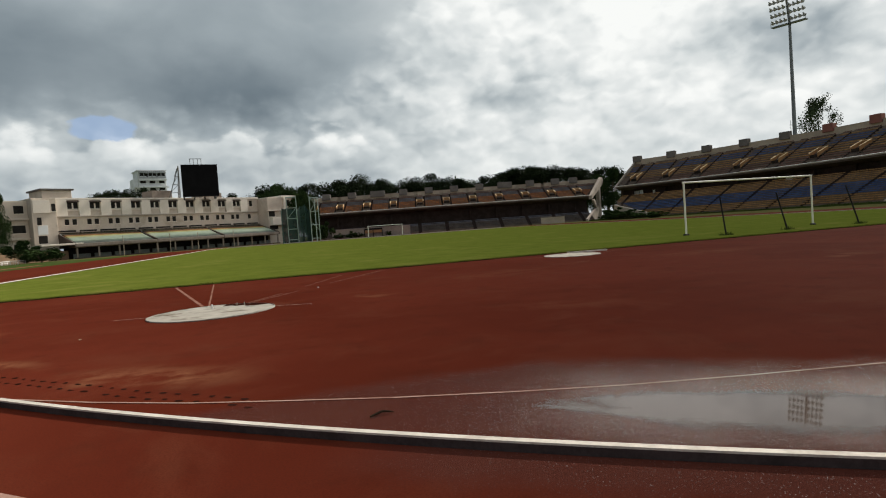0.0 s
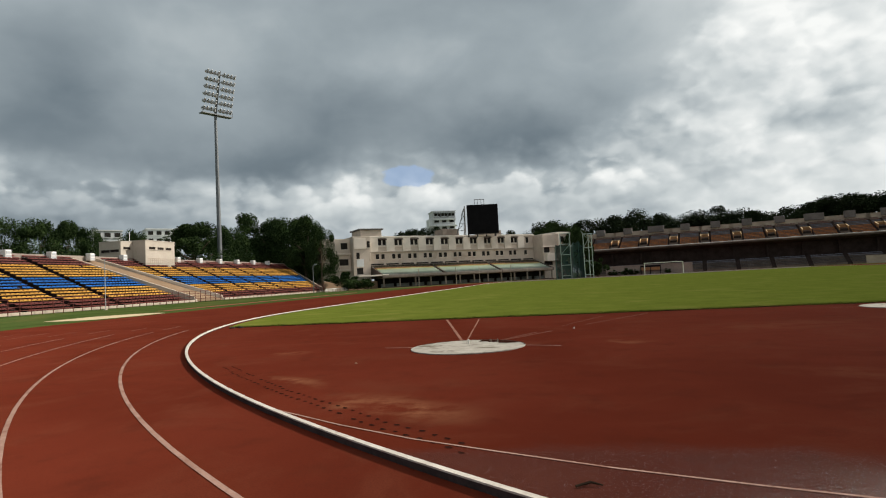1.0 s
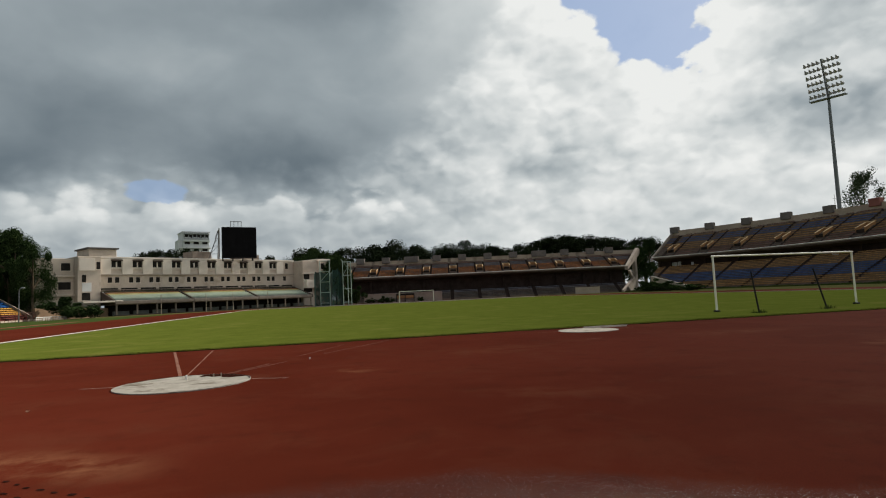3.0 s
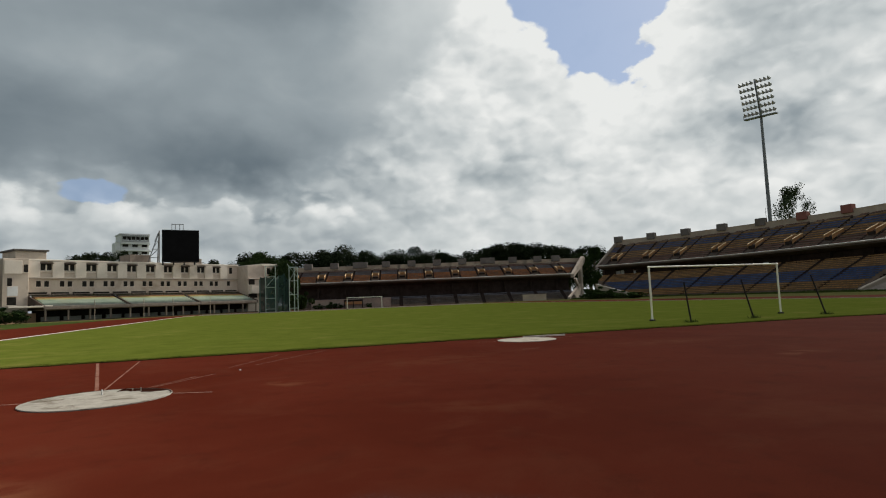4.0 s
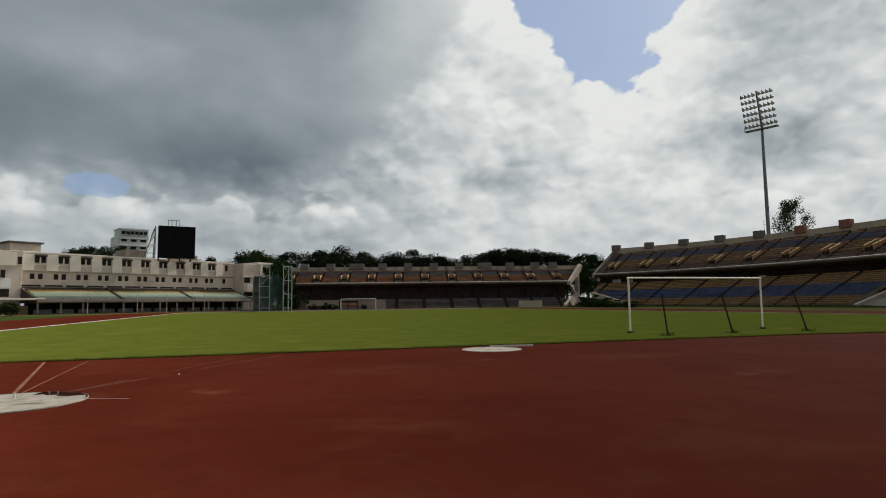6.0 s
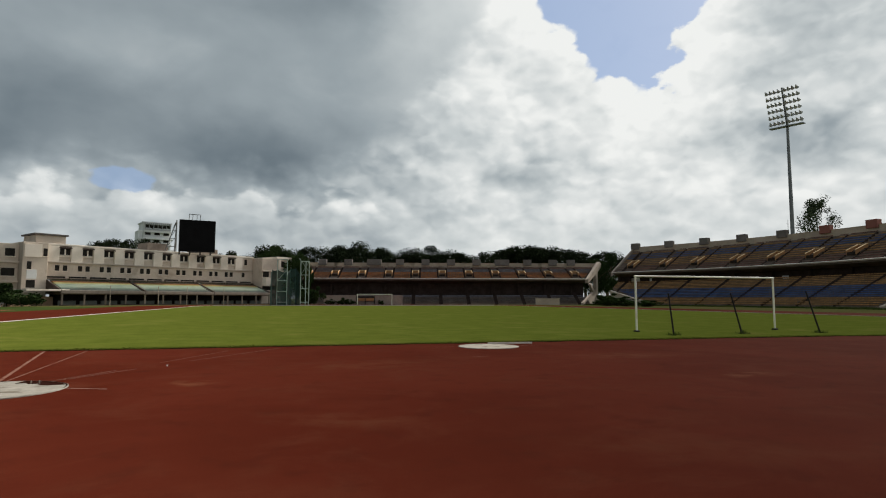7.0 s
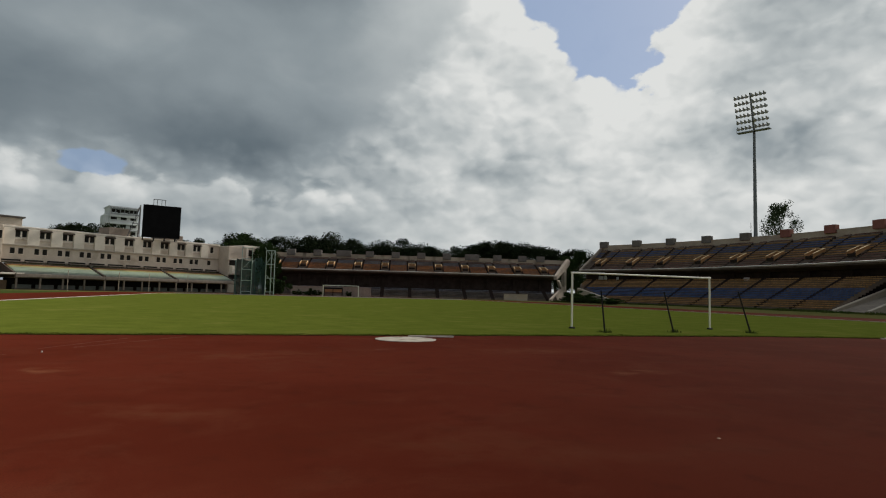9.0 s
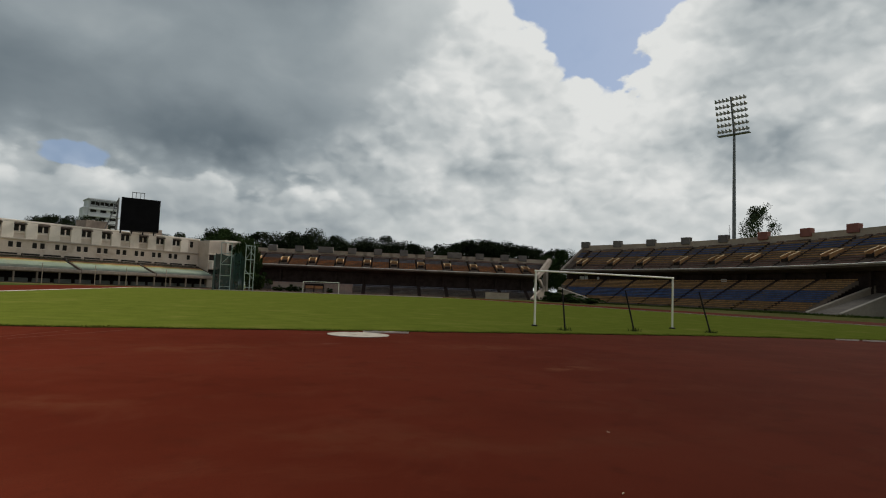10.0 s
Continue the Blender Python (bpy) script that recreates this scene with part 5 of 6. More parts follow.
    for x in (9.3, 19.6, 26.4, 36.0):
        part("drain_pipe", rods(((x, -8.95, -0.05), (x, -8.95, 4.2), 0.07, 0.07), sides=6), "concrete_pale", root)
    # right stair tower
    part("tower", boxes((L, -4.5, -0.5, L + 9.6, 9, 12.6), bevel=0.06), "cream", root)
    part("tower_cap", boxes((L + 4.5, -4.8, 12.6, L + 9.8, 9, 13.2), bevel=0.05), "cream_light", root)
    for x, z, ww, hh in ((L + 5.9, 10.3, 1.5, 1.7), (L + 0.3, 7.4, 1.9, 1.5), (L + 0.2, 3.8, 2.8, 1.1), (L + 6.9, 6.6, 1.7, 1.7), (L + 6.9, 3.0, 1.7, 1.7)):
        wn = part("window", boxes((x, -4.54, z, x + ww, -4.48, z + hh)), "window", root)
        part("sill", boxes((x - 0.1, -4.7, z - 0.12, x + ww + 0.1, -4.48, z)), "cream_light", wn)
    part("balcony", boxes((L + 0.3, -6.0, 5.0, L + 5.0, -4.4, 7.1), bevel=0.04), "cream_light", root)
    part("tower_ledge", boxes((L - 0.1, -5.0, 9.0, L + 9.8, -4.4, 9.25), (L + 5.6, -5.1, 5.9, L + 9.8, -4.4, 6.1)), "cream_light", root)
    part("tower_pilaster", boxes((L + 5.2, -5.0, 0, L + 5.9, -4.4, 12.6), (L + 9.1, -4.9, 0, L + 9.7, -4.4, 12.6), bevel=0.03), "cream_light", root)
    # left wing
    part("left_tower", boxes((-4.5, -1.2, -0.5, 0, 9, 13.0), bevel=0.06), "cream", root)
    part("penthouse", boxes((-2.0, 0, 13.0, 3.6, 7, 14.7), bevel=0.05), "cream", root)
    part("penthouse_roof", boxes((-2.4, -0.4, 14.7, 4.0, 7.4, 15.05), bevel=0.05), "concrete_grey", root, "dark flat roof")
    part("left_wing", boxes((-11.5, 1.0, -0.5, -4.5, 12, 12.6), (-11.8, 0.4, 8.6, -4.5, 1.0, 9.0), (-11.8, 0.4, 4.6, -4.5, 1.0, 5.0), bevel=0.06), "cream", root)
    for x, z, w in ((-0.9, 10.2, 0.75), (-3.7, 7.4, 0.8), (-3.7, 3.6, 1.6), (-6.9, 10.0, 1.7), (-7.4, 6.0, 2.3), (-7.4, 2.2, 2.3)):
        yf = 1.0 if x < -4.5 else -1.2
        wn = part("window", boxes((x, yf - 0.04, z, x + w, yf + 0.03, z + 1.6)), "window", root)
        part("sill", boxes((x - 0.1, yf - 0.2, z - 0.12, x + w + 0.1, yf + 0.02, z)), "cream_light", wn)
    part("top_panel", boxes((-4.3, -1.4, 9.9, -1.2, -1.2, 12.6), bevel=0.02), "cream_light", root)
    part("sign_panel", boxes((-3.7, -1.32, 5.45, -1.9, -1.2, 7.35), bevel=0.02), "far_white", root, "white sign panel")
    part("canopy", boxes((-6.0, -9.0, 2.9, 1.5, -2.0, 3.25), bevel=0.04), "cream_light", root, "flat pale canopy")
    part("roof_hut", boxes((22, 2, 12.9, 27, 7, 15.0), (35.5, 2.5, 12.9, 41, 8, 14.6), bevel=0.05), "concrete", root)
    return root


pavilion()


def screen():
    root = new("video_screen")
    m = Matrix.Translation((-40.2, 134.6, 12.9)) @ Matrix.Rotation(radians(14), 4, "Z")
    root.matrix_basis = m
    tagged(root, "large black video screen on a steel frame on the pavilion roof", "screen")
    part("panel", boxes((-3.7, -0.3, 0.4, 4.5, 0.5, 8.1), bevel=0.04), "screen", root)
    part("border", boxes((-3.8, -0.34, 0.25, 4.6, 0.4, 0.4), (-3.8, -0.34, 8.1, 4.6, 0.4, 8.22), (-3.82, -0.34, 0.25, -3.7, 0.4, 8.2), (4.5, -0.34, 0.25, 4.62, 0.4, 8.2)), "dark_post", root)
    sp = []
    for s in (-1, 1):
        for z in (0.3, 2.9, 5.5, 8.0):
            sp.append(((s * 4.4, 0.5, z), (s * 4.4, 0.5 + (8.6 - z) * 0.55, z), 0.09, 0.09))
        sp.append(((s * 4.4, 0.5, 8.0), (s * 4.4, 5.2, -0.2), 0.12, 0.12))
        sp.append(((s * 4.4, 0.5, 5.5), (s * 4.4, 3.4, 2.9), 0.07, 0.07))
        sp.append(((s * 4.4, 0.5, 2.9), (s * 4.4, 3.4, -0.2), 0.07, 0.07))
    for s in sp:
        part("strut", rods(s, sides=6), "steel", root)
    sp = [((x, 0.2, 8.1), (x, 0.2, 9.7), 0.07, 0.07) for x in (-1.6, -0.8, 0.2, 1.0)] + [((-1.7, 0.2, 9.7), (1.1, 0.2, 9.7), 0.08, 0.08)]
    part("top_frame", rods(*sp, sides=6), "steel", root)
    for x in (-3.6, -1.2, 1.2, 3.6):
        part("leg", boxes((x - 0.15, 0.0, -0.5, x + 0.15, 0.4, 0.4)), "dark_post", root)
    # side truss
    sp = [((-4.3, 1.0, 0.2), (-4.3, 1.0, 8.0), 0.1, 0.1), ((-6.9, 2.0, -0.2), (-4.3, 1.0, 8.0), 0.1, 0.1)]
    sp += [((-4.6, 1.0, z), (-6.9 + z * 0.29, 2.0 - z * 0.12, z), 0.07, 0.07) for z in (1.5, 3.5, 5.5)]
    sp += [((-4.6, 1.0, z), (-6.9 + (z - 2) * 0.29, 2.0, z - 2), 0.06, 0.06) for z in (3.5, 5.5, 7.5)]
    for s in sp:
        part("truss_bar", rods(s, sides=6), "steel", root)


screen()


def net_material():
    m = bpy.data.materials.new("net_mesh")
    m.use_nodes = True
    t = m.node_tree
    p = t.nodes["Principled BSDF"]
    p.inputs["Base Color"].default_value = (0.012, 0.038, 0.033, 1)
    p.inputs["Roughness"].default_value = 0.8
    pos = nod(t, "ShaderNodeNewGeometry").outputs["Position"]
    n = noise_node(t, pos, 0.8, 4, 0.6)
    t.links.new(smooth(t, n.outputs[0], 0.25, 0.8, 0.96, 0.78), p.inputs["Alpha"])
    return m


M["netting"] = net_material()


def cage():
    """The hammer cage of the far end: two lattice gate frames and posts hung with dark green netting."""
    root = thing("throwing_cage", "tall teal lattice throwing cage hung with dark netting", "cage", (-17.6, 104, 0), 0)

    def lattice(xs, y, h, cells):
        for x in xs:
            part("post", rods(((x, y, 0), (x, y, h), 0.1, 0.09), sides=8), "teal_steel", root)
        x0, x1 = xs[0], xs[-1]
        sp = []
        for k in range(cells + 1):
            z = 0.8 + (h - 0.9) * k / cells
            sp.append(((x0, y, z), (x1, y, z), 0.08, 0.08))
            if 0 < k < cells and k % 2 == 0:
                sp.append(((x0, y, z), (x1, y, z + (h - 0.9) / cells), 0.06, 0.06))
        for s in sp:
            part("lattice_bar", rods(s, sides=6), "teal_steel", root)

    lattice((-2.8, -0.5), 0.0, 10.4, 4)
    lattice((2.7, 3.9, 4.7), -0.6, 10.0, 3)
    for s in (((2.3, -0.6, 10.6), (4.7, -0.6, 7.6), 0.05, 0.05), ((2.7, -0.6, 4.6), (4.7, -0.6, 2.6), 0.05, 0.05)):
        part("brace", rods(s, sides=6), "teal_steel", root)
    line = [(-4.2, -2.0, 7.4), (-4.0, 1.0, 8.0), (-2.8, 0.1, 8.0), (-0.5, 0.1, 7.6), (0.3, 1.6, 8.3), (1.6, 1.6, 8.6), (2.7, -0.5, 7.0)]
    for x, y, h in line:
        part("net_post", rods(((x, y, 0), (x, y, h), 0.07, 0.06), sides=6), "net", root)
    for a, b in zip(line, line[1:]):
        n = bmesh.new()
        cols = 5
        top, bot = [], []
        for k in range(cols + 1):
            u = k / cols
            sag = 0.25 * math.sin(math.pi * u)
            top.append(n.verts.new((a[0] + (b[0] - a[0]) * u, a[1] + (b[1] - a[1]) * u, a[2] + (b[2] - a[2]) * u - sag)))
            bot.append(n.verts.new((a[0] + (b[0] - a[0]) * u, a[1] + (b[1] - a[1]) * u + sag, 0.03)))
        for k in range(cols):
            n.faces.new((bot[k], bot[k + 1], top[k + 1], top[k]))
        part("net_panel", n, "netting", root, "dark green net")
    root.matrix_basis = Matrix.Translation((-17.45, 104, 0)) @ Matrix.Diagonal((0.86, 0.86, 0.94, 1))
    return root


cage()

# ---- trees ----


def crown_mesh(name, seed, count, mat, rx=1.0, rz=1.0, lumps=14, leaf=0.09, gap=0.0, size=1.0):
    """Many small leaf faces gathered into uneven clumps; unit size, standing on z = 0."""
    rng = random.Random(seed)
    centres = []
    for k in range(lumps):
        a, u = rng.uniform(0, math.tau), rng.uniform(0.05, 1.0)
        rad = rx * (0.25 + 0.62 * math.sqrt(rng.random())) * math.sin(math.pi * (0.16 + 0.74 * u))
        centres.append((Vector((rad * math.cos(a), rad * math.sin(a), rz * (0.12 + 1.0 * u))), size * rng.uniform(0.16, 0.36) * (1 - 0.35 * u)))
    verts, faces = [], []
    for k in range(count):
        c, r = centres[rng.randrange(lumps)]
        d = Vector((rng.gauss(0, 1), rng.gauss(0, 1), rng.gauss(0, 0.8))).normalized() * r * (rng.random() ** 0.35)
        p = c + d
        if gap and noise.noise(p * 4 + Vector((seed, 0, 0))) < -0.25 + gap:
            continue
        n = Vector((rng.gauss(0, 1), rng.gauss(0, 1), rng.gauss(0.5, 1))).normalized()
        u = n.orthogonal().normalized()
        v = n.cross(u)
        s = leaf * rng.uniform(0.6, 1.3)
        i = len(verts)
        for du, dv in ((-1, -0.25), (0.1, -0.6), (1, 0.1), (0.0, 0.6)):
            verts.append(p + u * du * s + v * dv * s)
        faces.append((i, i + 1, i + 2, i + 3))
    top = max(v.z for v in verts)
    low = min(v.z for v in verts)
    for v in verts:
        v.z = (v.z - low) / (top - low) * rz
    me = bpy.data.meshes.new(name)
    me.from_pydata([tuple(v) for v in verts], [], faces)
    me.materials.append(M[mat])
    return me


def trunk_bm(rng, h, spread):
    bm = bmesh.new()
    rod(bm, (0, 0, -0.1), (0.02, 0, h * 0.45), 0.04, 0.028, 8)
    rod(bm, (0.02, 0, h * 0.45), (0.05, 0.02, h * 0.9), 0.028, 0.01, 6)
    for k in range(6):
        a = rng.uniform(0, math.tau)
        z = h * rng.uniform(0.3, 0.7)
        e = Vector((math.cos(a) * spread * 0.7, math.sin(a) * spread * 0.7, z + h * rng.uniform(0.15, 0.3)))
        rod(bm, (0.02, 0, z), e, 0.018, 0.005, 5)
    return bm


CROWNS = {
    "broad": [crown_mesh("crown", 3 + k, 26000, "leaf", 0.5, 0.86, 30, 0.012, 0.0, size=0.66) for k in range(4)],
    "far": [crown_mesh("crown", 23 + k, 12000, "leaf_far", 0.5, 0.7, 20, 0.014, size=0.75) for k in range(4)],
    "flat": [crown_mesh("crown", 33 + k, 8000, "leaf_far", 0.95, 0.34, 30, 0.018, size=0.7) for k in range(2)],
    "sparse": [crown_mesh("crown", 43 + k, 8000, "leaf_light", 0.2, 0.5, 22, 0.0095, 0.08, size=0.5) for k in range(2)],
}
TRUNKS = [mesh_of("trunk", trunk_bm(random.Random(k), 0.8, 0.4), "bark") for k in range(3)]


def tree(x, y, h, kind, i, label, wide=1.0):
    root = thing("tree", label, "tree", (x, y, -0.03), (i * 67) % 360)
    t = new("trunk", TRUNKS[i % 3])
    t.parent = root
    slim = h * wide * (0.4 if kind == "sparse" else 0.9)
    t.matrix_basis = Matrix.Diagonal((slim, slim, h, 1))
    ms = CROWNS[kind]
    c = new("crown", ms[i % len(ms)])
    c.parent = root
    base = {"broad": 0.14, "far": 0.3, "flat": 0.66, "sparse": 0.4}[kind]
    c.matrix_basis = Matrix.Translation((0, 0, h * base)) @ Matrix.Diagonal((h * wide, h * wide, h, 1))
    return root


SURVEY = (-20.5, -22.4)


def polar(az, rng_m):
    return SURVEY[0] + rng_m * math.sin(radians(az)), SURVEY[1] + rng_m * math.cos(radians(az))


i = 0
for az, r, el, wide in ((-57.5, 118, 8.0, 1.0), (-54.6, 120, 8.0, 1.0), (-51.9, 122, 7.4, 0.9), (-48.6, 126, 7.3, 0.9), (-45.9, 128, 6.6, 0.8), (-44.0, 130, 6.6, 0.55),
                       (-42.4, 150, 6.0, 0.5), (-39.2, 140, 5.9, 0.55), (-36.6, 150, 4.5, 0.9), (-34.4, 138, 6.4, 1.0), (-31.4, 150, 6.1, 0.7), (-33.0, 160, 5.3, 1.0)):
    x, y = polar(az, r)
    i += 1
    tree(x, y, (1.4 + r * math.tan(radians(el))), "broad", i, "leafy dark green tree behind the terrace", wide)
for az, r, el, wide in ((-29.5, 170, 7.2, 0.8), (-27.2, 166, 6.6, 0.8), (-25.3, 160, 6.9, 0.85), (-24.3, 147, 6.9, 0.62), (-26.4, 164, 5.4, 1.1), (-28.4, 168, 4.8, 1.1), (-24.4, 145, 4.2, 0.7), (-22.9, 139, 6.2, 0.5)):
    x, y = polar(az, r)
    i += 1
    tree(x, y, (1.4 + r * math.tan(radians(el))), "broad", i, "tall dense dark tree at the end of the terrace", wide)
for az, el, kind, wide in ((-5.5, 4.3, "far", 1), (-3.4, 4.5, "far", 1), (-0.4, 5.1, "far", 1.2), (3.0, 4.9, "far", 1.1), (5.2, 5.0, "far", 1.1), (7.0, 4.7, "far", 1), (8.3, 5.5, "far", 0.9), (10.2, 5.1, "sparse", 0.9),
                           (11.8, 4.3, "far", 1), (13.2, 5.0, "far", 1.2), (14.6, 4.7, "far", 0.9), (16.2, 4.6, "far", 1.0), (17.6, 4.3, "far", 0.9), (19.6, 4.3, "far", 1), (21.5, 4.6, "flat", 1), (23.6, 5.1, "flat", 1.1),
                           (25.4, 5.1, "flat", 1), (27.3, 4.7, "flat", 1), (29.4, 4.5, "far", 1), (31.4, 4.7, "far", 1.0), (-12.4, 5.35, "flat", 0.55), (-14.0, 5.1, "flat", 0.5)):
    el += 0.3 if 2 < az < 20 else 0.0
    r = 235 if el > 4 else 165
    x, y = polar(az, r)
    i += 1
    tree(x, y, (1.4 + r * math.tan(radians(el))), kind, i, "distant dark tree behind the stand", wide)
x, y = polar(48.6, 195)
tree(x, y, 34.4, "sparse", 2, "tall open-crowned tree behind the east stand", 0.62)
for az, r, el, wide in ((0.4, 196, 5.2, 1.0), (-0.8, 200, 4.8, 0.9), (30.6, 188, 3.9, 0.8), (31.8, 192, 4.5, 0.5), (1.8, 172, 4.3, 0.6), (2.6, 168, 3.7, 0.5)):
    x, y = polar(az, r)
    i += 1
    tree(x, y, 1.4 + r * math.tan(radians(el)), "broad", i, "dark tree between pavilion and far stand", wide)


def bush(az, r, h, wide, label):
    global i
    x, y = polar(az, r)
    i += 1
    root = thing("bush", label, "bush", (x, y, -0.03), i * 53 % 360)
    c = new("foliage", BUSHES[i % 2])
    c.parent = root
    c.matrix_basis = Matrix.Diagonal((wide, wide, h, 1))
    part("stem", rods(*[((0, 0, 0), (0.3 * wide * math.cos(a), 0.3 * wide * math.sin(a), h * 0.6), 0.05, 0.02) for a in (0, 2, 4)], sides=5), "bark", root)


BUSHES = [crown_mesh("foliage", 71 + k, 3500, "leaf", 0.75, 1.0, 16, 0.05) for k in range(2)]
for u, h, wide in ((9.5, 1.5, 2.4), (12.8, 1.9, 2.2), (14.6, 1.4, 2.0), (22.6, 1.3, 1.8)):
    p = FAR_M @ Vector((u, -8.8, 0))
    dx, dy = p.x - SURVEY[0], p.y - SURVEY[1]
    bush(math.degrees(math.atan2(dx, dy)), math.hypot(dx, dy), h, wide, "low green creeper at the foot of the beige wall")
for az, r, h, wide in ((2.9, 142, 4.6, 4.0), (-20.8, 126, 4.2, 5.0), (-19.6, 122, 3.0, 4.5), (-21.8, 134, 3.4, 4.0), (3.7, 142, 4.6, 3.4), (31.2, 150, 2.6, 5.0), (32.6, 146, 1.8, 6.0), (33.2, 134, 2.2, 4.5), (34.4, 130, 1.7, 4.5), (35.6, 126, 1.3, 4.0), (31.9, 140, 3.0, 4.0)):
    bush(az, r, h, wide, "dark green bush at the foot of a wall")

# ---- far buildings ----


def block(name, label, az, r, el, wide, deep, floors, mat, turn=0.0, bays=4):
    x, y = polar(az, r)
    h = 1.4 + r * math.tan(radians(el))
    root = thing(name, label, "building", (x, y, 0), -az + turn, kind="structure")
    part("shell", boxes((-wide / 2, 0, -0.5, wide / 2, deep, h), bevel=0.1), mat, root)
    part("roof_slab", boxes((-wide / 2 - 0.4, -0.4, h, wide / 2 + 0.4, deep + 0.4, h + 0.5)), mat, root)
    fh = h / floors
    for f in range(max(0, floors - 5), floors):
        for k in range(bays):
            c = -wide / 2 + (k + 0.5) * wide / bays
            wn = part("window", boxes((c - wide / bays * 0.3, -0.1, f * fh + fh * 0.3, c + wide / bays * 0.3, 0.05, f * fh + fh * 0.8)), "window", root)
            part("sill", boxes((c - wide / bays * 0.36, -0.5, f * fh + fh * 0.2, c + wide / bays * 0.36, 0.0, f * fh + fh * 0.28)), mat, wn)
    return root


tower = block("apartment_tower", "distant white apartment tower with open balconies", -10.7, 330, 6.65, 13.0, 12, 11, "far_white", 12, 3)
part("roof_canopy", boxes((-6.2, -1.5, 38.9, 6.6, 11, 39.2), (-6.0, -1.2, 36.2, 6.4, -0.9, 36.9), bevel=0.05), "far_grey", tower, "grey sheet roof")
# solid dark band drawn for the shade inside the open floor
part("top_terrace", boxes((-5.6, -0.3, 36.95, 6.0, 0.1, 38.7)), "window", tower, "open top floor filled with a dark shade colour")
part("terrace_posts", boxes(*[(x, -0.9, 36.9, x + 0.3, -0.5, 38.95) for x in (-6, -4, -2, 0, 2, 4, 6)]), "far_grey", tower)
part("wing", boxes((-8.5, 1.0, 0, -6.4, 10, 36.0), (6.4, 0, 0, 9.0, 8, 26.5), bevel=0.1), "far_white", tower)
part("pergola", boxes(*[(-6.0 + 0.95 * k, -1.4, 39.2, -5.6 + 0.95 * k, 10, 39.75) for k in range(13)]), "far_grey", tower, "grey slats over the roof terrace")
part("terrace_slab", boxes((-9.4, -2.2, 24.0, 8.8, 0.2, 24.6), (-8.6, -2.0, 31.4, 7.2, 0.1, 31.9), bevel=0.05), "far_white", tower)
for f in range(4):
    part("balcony", boxes((-6.6, -1.6, 24.5 + f * 3.5, 6.6, 0, 25.4 + f * 3.5)), "far_white", tower)
block("apartment_block", "distant pale apartment block among trees", -40.9, 300, 5.6, 12, 10, 8, "far_grey", 15, 3)
block("apartment_block", "distant white apartment block among trees", -36.6, 320, 5.7, 15, 12, 9, "far_white", 10, 4)
block("apartment_block", "distant white apartment block among trees", -49.5, 300, 4.6, 16, 10, 8, "far_white", 10, 4)


# ---- small things on the west side ----
lamp_post = thing("lamp_post", "short grey lamp post at the end of the terrace", "lamp post", (-66.8, 82.5, -0.02))
part("pole", rods(((0, 0, 0), (0, 0, 5.2), 0.09, 0.06), ((0, 0, 5.2), (0.5, -0.2, 5.5), 0.05, 0.04), sides=8), "steel", lamp_post)
part("lantern", boxes((0.4, -0.35, 5.4, 0.9, -0.1, 5.55), bevel=0.03), "lamp", lamp_post)
flag_pole = thing("flag_pole", "slim white pole on the grass before the terrace", "pole", (-66.5, 29.6, -0.02))
part("shaft", rods(((0, 0, 0), (0, 0, 5.2), 0.035, 0.03), sides=8), "far_grey", flag_pole)
part("foot", rods(((0, 0, 0), (0, 0, 0.12), 0.2, 0.16), sides=10), "concrete_pale", flag_pole)
for k in range(4):
    rail_x, rail_y = -66.2 + 0.4 * k, 88.2 + 2.0 * k
    bar = thing("low_barrier", "low white tubular barrier on the verge", "barrier", (rail_x, rail_y, -0.015), 76, "barriers")
    part("top_rail", rods(((-0.9, 0, 0.62), (0.9, 0, 0.62), 0.06, 0.06), ((-0.9, 0, 0.32), (0.9, 0, 0.32), 0.04, 0.04), sides=6), "white", bar)
    for px in (-0.85, -0.28, 0.28, 0.85):
        part("leg", rods(((px, 0, 0), (px, 0, 0.62), 0.055, 0.055), sides=6), "white", bar)

# ---- small things on the track ----
prints = bmesh.new()
rng = random.Random(11)
trail = [(-26.6, -13.5), (-26.0, -14.2), (-24.4, -15.85), (-23.5, -16.65), (-22.75, -17.38), (-22.2, -17.8), (-21.65, -18.3)]
for a, b in zip(trail, trail[1:]):
    a, b = Vector(a), Vector(b)
    d = (b - a).normalized()
    steps = max(2, round((b - a).length / 0.17))
    for k in range(steps):
        for side in (-1, 1):
            if rng.random() < 0.07:
                continue
            c = a.lerp(b, k / steps) + Vector((-d.y, d.x)) * (side * 0.075 + rng.uniform(-0.012, 0.012)) + d * rng.uniform(-0.015, 0.015)
            lx, ly = rng.uniform(0.026, 0.044), rng.uniform(0.014, 0.022)
            ring = []
            for q in range(9):
                w = q / 9 * math.tau
                e = 1 + rng.uniform(-0.25, 0.25)
                px, py = math.cos(w) * lx * e, math.sin(w) * ly * e
                ring.append(prints.verts.new((c.x + px * d.x - py * d.y, c.y + px * d.y + py * d.x, 0.0045)))
            prints.faces.new(ring)
tagged(solid("wet_footprints", prints, "disc_dark", "trail of small dark wet marks beside the kerb", "stain"), kind="stuff")

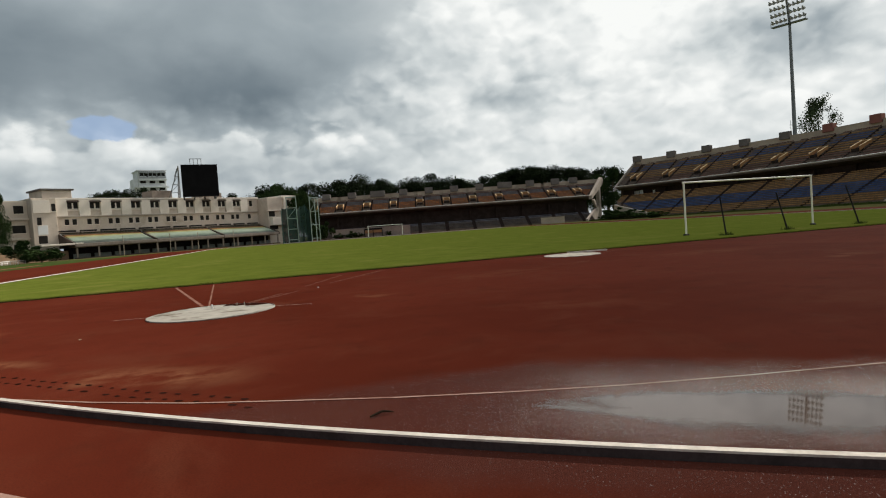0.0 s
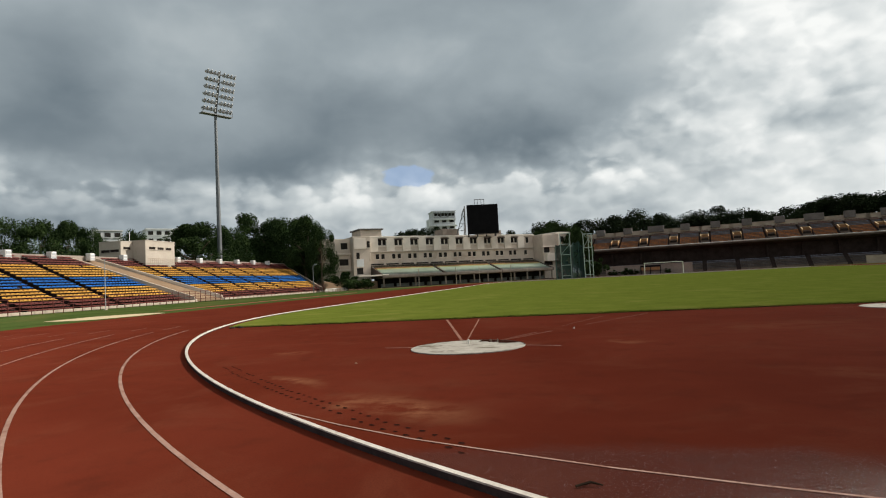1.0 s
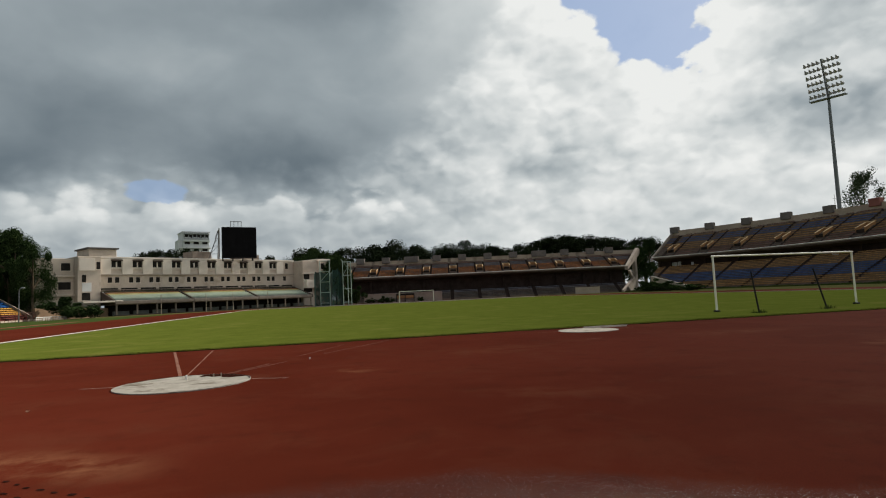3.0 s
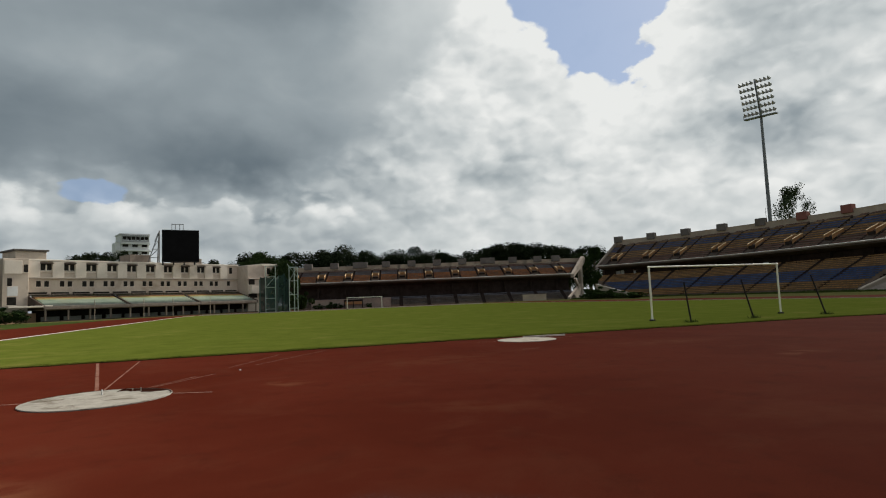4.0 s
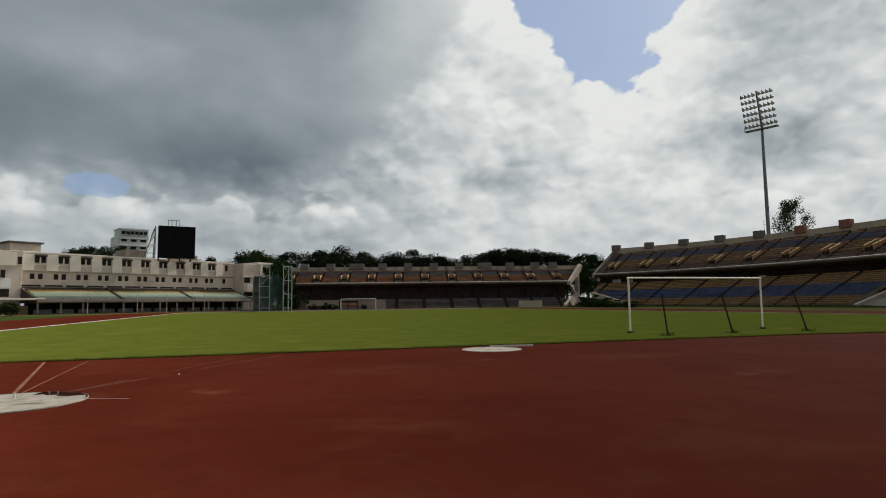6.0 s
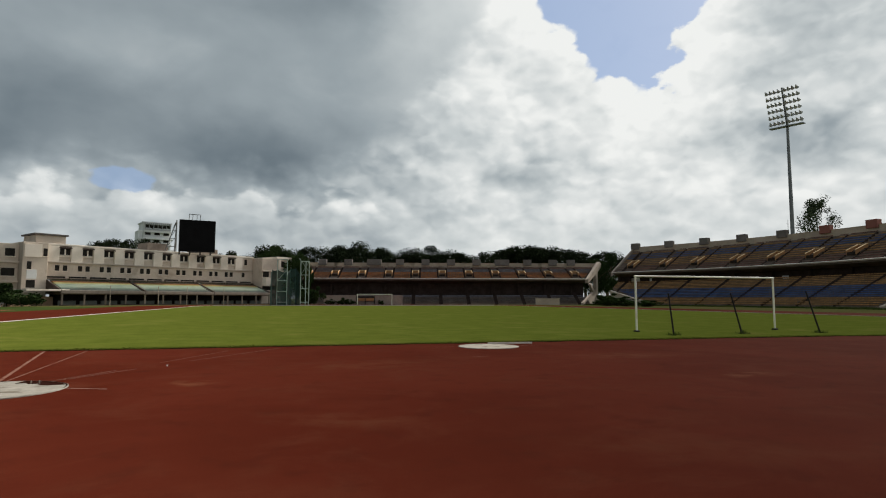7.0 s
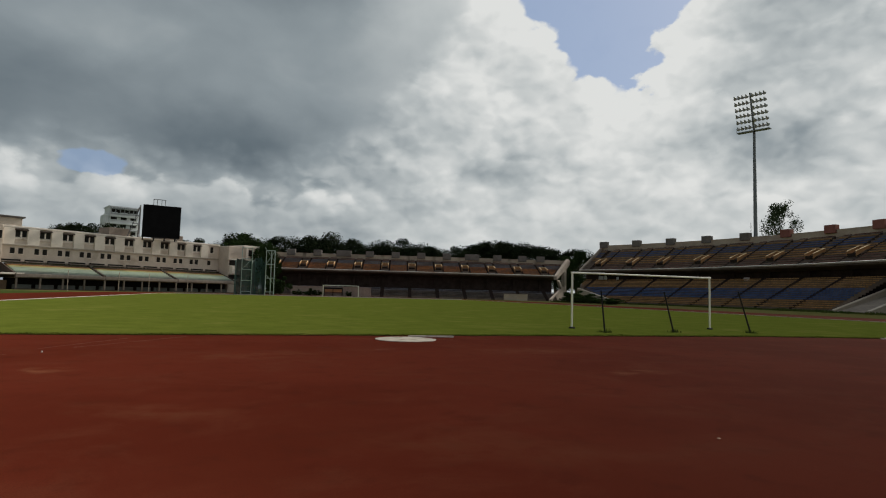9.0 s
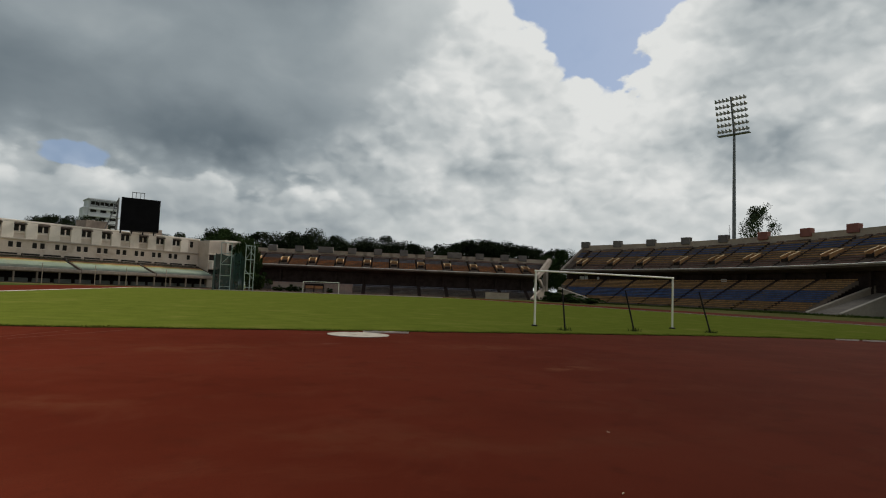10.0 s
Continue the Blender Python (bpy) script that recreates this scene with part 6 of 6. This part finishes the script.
for x, y, s in ((-31.99, -4.36, 0.5), (-31.69, -4.33, 0.52), (-30.2, -4.2, 0.2)):
    b = bmesh.new()
    bmesh.ops.create_icosphere(b, subdivisions=2, radius=0.2 * s)
    for v in b.verts:
        v.co *= 1 + 0.35 * noise.noise(v.co * 9 + Vector((x, y, 0)))
        v.co.z = max(0.0, v.co.z * 0.55)
    solid("turf_clod", b, "clod", "dark dry clod of turf on red rubber", "clod", group="clods", at=(x, y, 0.0))
tw = thing("twig", "short black broken twig on wet rubber", "twig", (-20.98, -18.9, 0.012), 20)
part("stem", rods(((-0.07, 0, 0.0), (0.03, 0.01, 0.012), 0.008, 0.009), ((0.03, 0.01, 0.012), (0.09, -0.03, 0.0), 0.009, 0.005), sides=6), "twig", tw)
part("fork", rods(((-0.02, 0.0, 0.006), (0.05, 0.05, 0.002), 0.006, 0.003), sides=5), "twig", tw)
for x, y, a in ((-20.2, -21.35, 20), (-21.0, -21.2, 200), (-18.6, -20.95, 60), (-19.4, -21.0, 100), (-24.33, -13.51, 30), (-13.2, -19.2, 40), (-12.2, -17.6, 140)):
    st = bmesh.new()
    size = 0.03 if y < -20 else 0.01 if x < -24 else 0.007
    pts = [(size * (k - 2), 0.3 * size * math.sin(k * 1.3), 0.004 + 0.003 * (k % 2)) for k in range(5)]
    for p, q in zip(pts, pts[1:]):
        rod(st, p, q, 0.004, 0.004, 5)
    solid("straw", st, "straw", "pale dry stalk lying on red rubber", "straw", group="stalks", at=(x, y, 0.004), turn=a)
peg = bmesh.new()
rod(peg, (0, 0, 0), (0, 0, 0.025), 0.018, 0.014, 8)
solid("marker_cap", peg, "white", "small white plastic marker cap on the rubber", "marker", at=(-20.76, -8.7, 0.0))

# ragged turf along the near edge of the pitch
verts, faces = [], []
rng = random.Random(5)
x = -32.2
while x < 24:
    y = -4.1 - max(0.0, x - 2.5) * 0.16 + 0.14 * noise.noise((x * 1.3, 0, 0)) + 0.09 * noise.noise((x * 5, 3, 0))
    thick = 0.5 + 0.9 * max(0.0, noise.noise((x * 0.9, 7, 0)))
    for _ in range(4):
        bx, by = x + rng.uniform(-0.05, 0.05), y + rng.uniform(-0.09, 0.35)
        h = rng.uniform(0.012, 0.042) * (0.5 + thick)
        a = rng.uniform(0, math.tau)
        dx, dy = math.cos(a) * 0.012, math.sin(a) * 0.012
        lx, ly = rng.uniform(-0.04, 0.04), rng.uniform(-0.05, 0.03)
        n0 = len(verts)
        verts += [(bx - dx, by - dy, 0.024), (bx + dx, by + dy, 0.024), (bx + lx, by + ly, 0.022 + h)]
        faces.append((n0, n0 + 1, n0 + 2))
    x += 0.018
me = bpy.data.meshes.new("turf_edge")
me.from_pydata(verts, [], faces)
me.materials.append(M["grass"])
tagged(new("turf_edge", me), "ragged tufts of grass along the pitch edge", "grass", kind="stuff")

antenna = thing("antenna", "thin dark aerial on the stand's back wall", "antenna", (92.8, 85.0, 16.2))
part("rod", rods(((0, 0, 0), (0, 0, 3.6), 0.06, 0.04), sides=6), "dark_post", antenna)
part("cross_bar", rods(((-0.4, 0, 2.6), (0.4, 0, 2.6), 0.03, 0.03), sides=6), "dark_post", antenna)

# weeds along the foot of the east stand
verts, faces = [], []
rng = random.Random(8)
for o, ang, length in EAST_SECS[:11]:
    ax, ay = math.cos(ang), math.sin(ang)
    for _ in range(900):
        u, v = rng.uniform(0, length), -rng.uniform(10.4, 15.0)
        bx, by = o.x + ax * u - ay * v, o.y + ay * u + ax * v
        h = rng.uniform(0.1, 0.5) * (0.5 + 0.9 * abs(noise.noise((bx * 0.3, by * 0.3, 0))))
        a = rng.uniform(0, math.tau)
        dx, dy = math.cos(a) * 0.12, math.sin(a) * 0.12
        n0 = len(verts)
        verts += [(bx - dx, by - dy, -0.02), (bx + dx, by + dy, -0.02), (bx + rng.uniform(-0.15, 0.15), by + rng.uniform(-0.15, 0.15), h)]
        faces.append((n0, n0 + 1, n0 + 2))
me = bpy.data.meshes.new("weeds")
me.from_pydata(verts, [], faces)
me.materials.append(M["verge"])
tagged(new("weeds", me), "rough green weeds at the foot of the stand", "grass", kind="stuff")
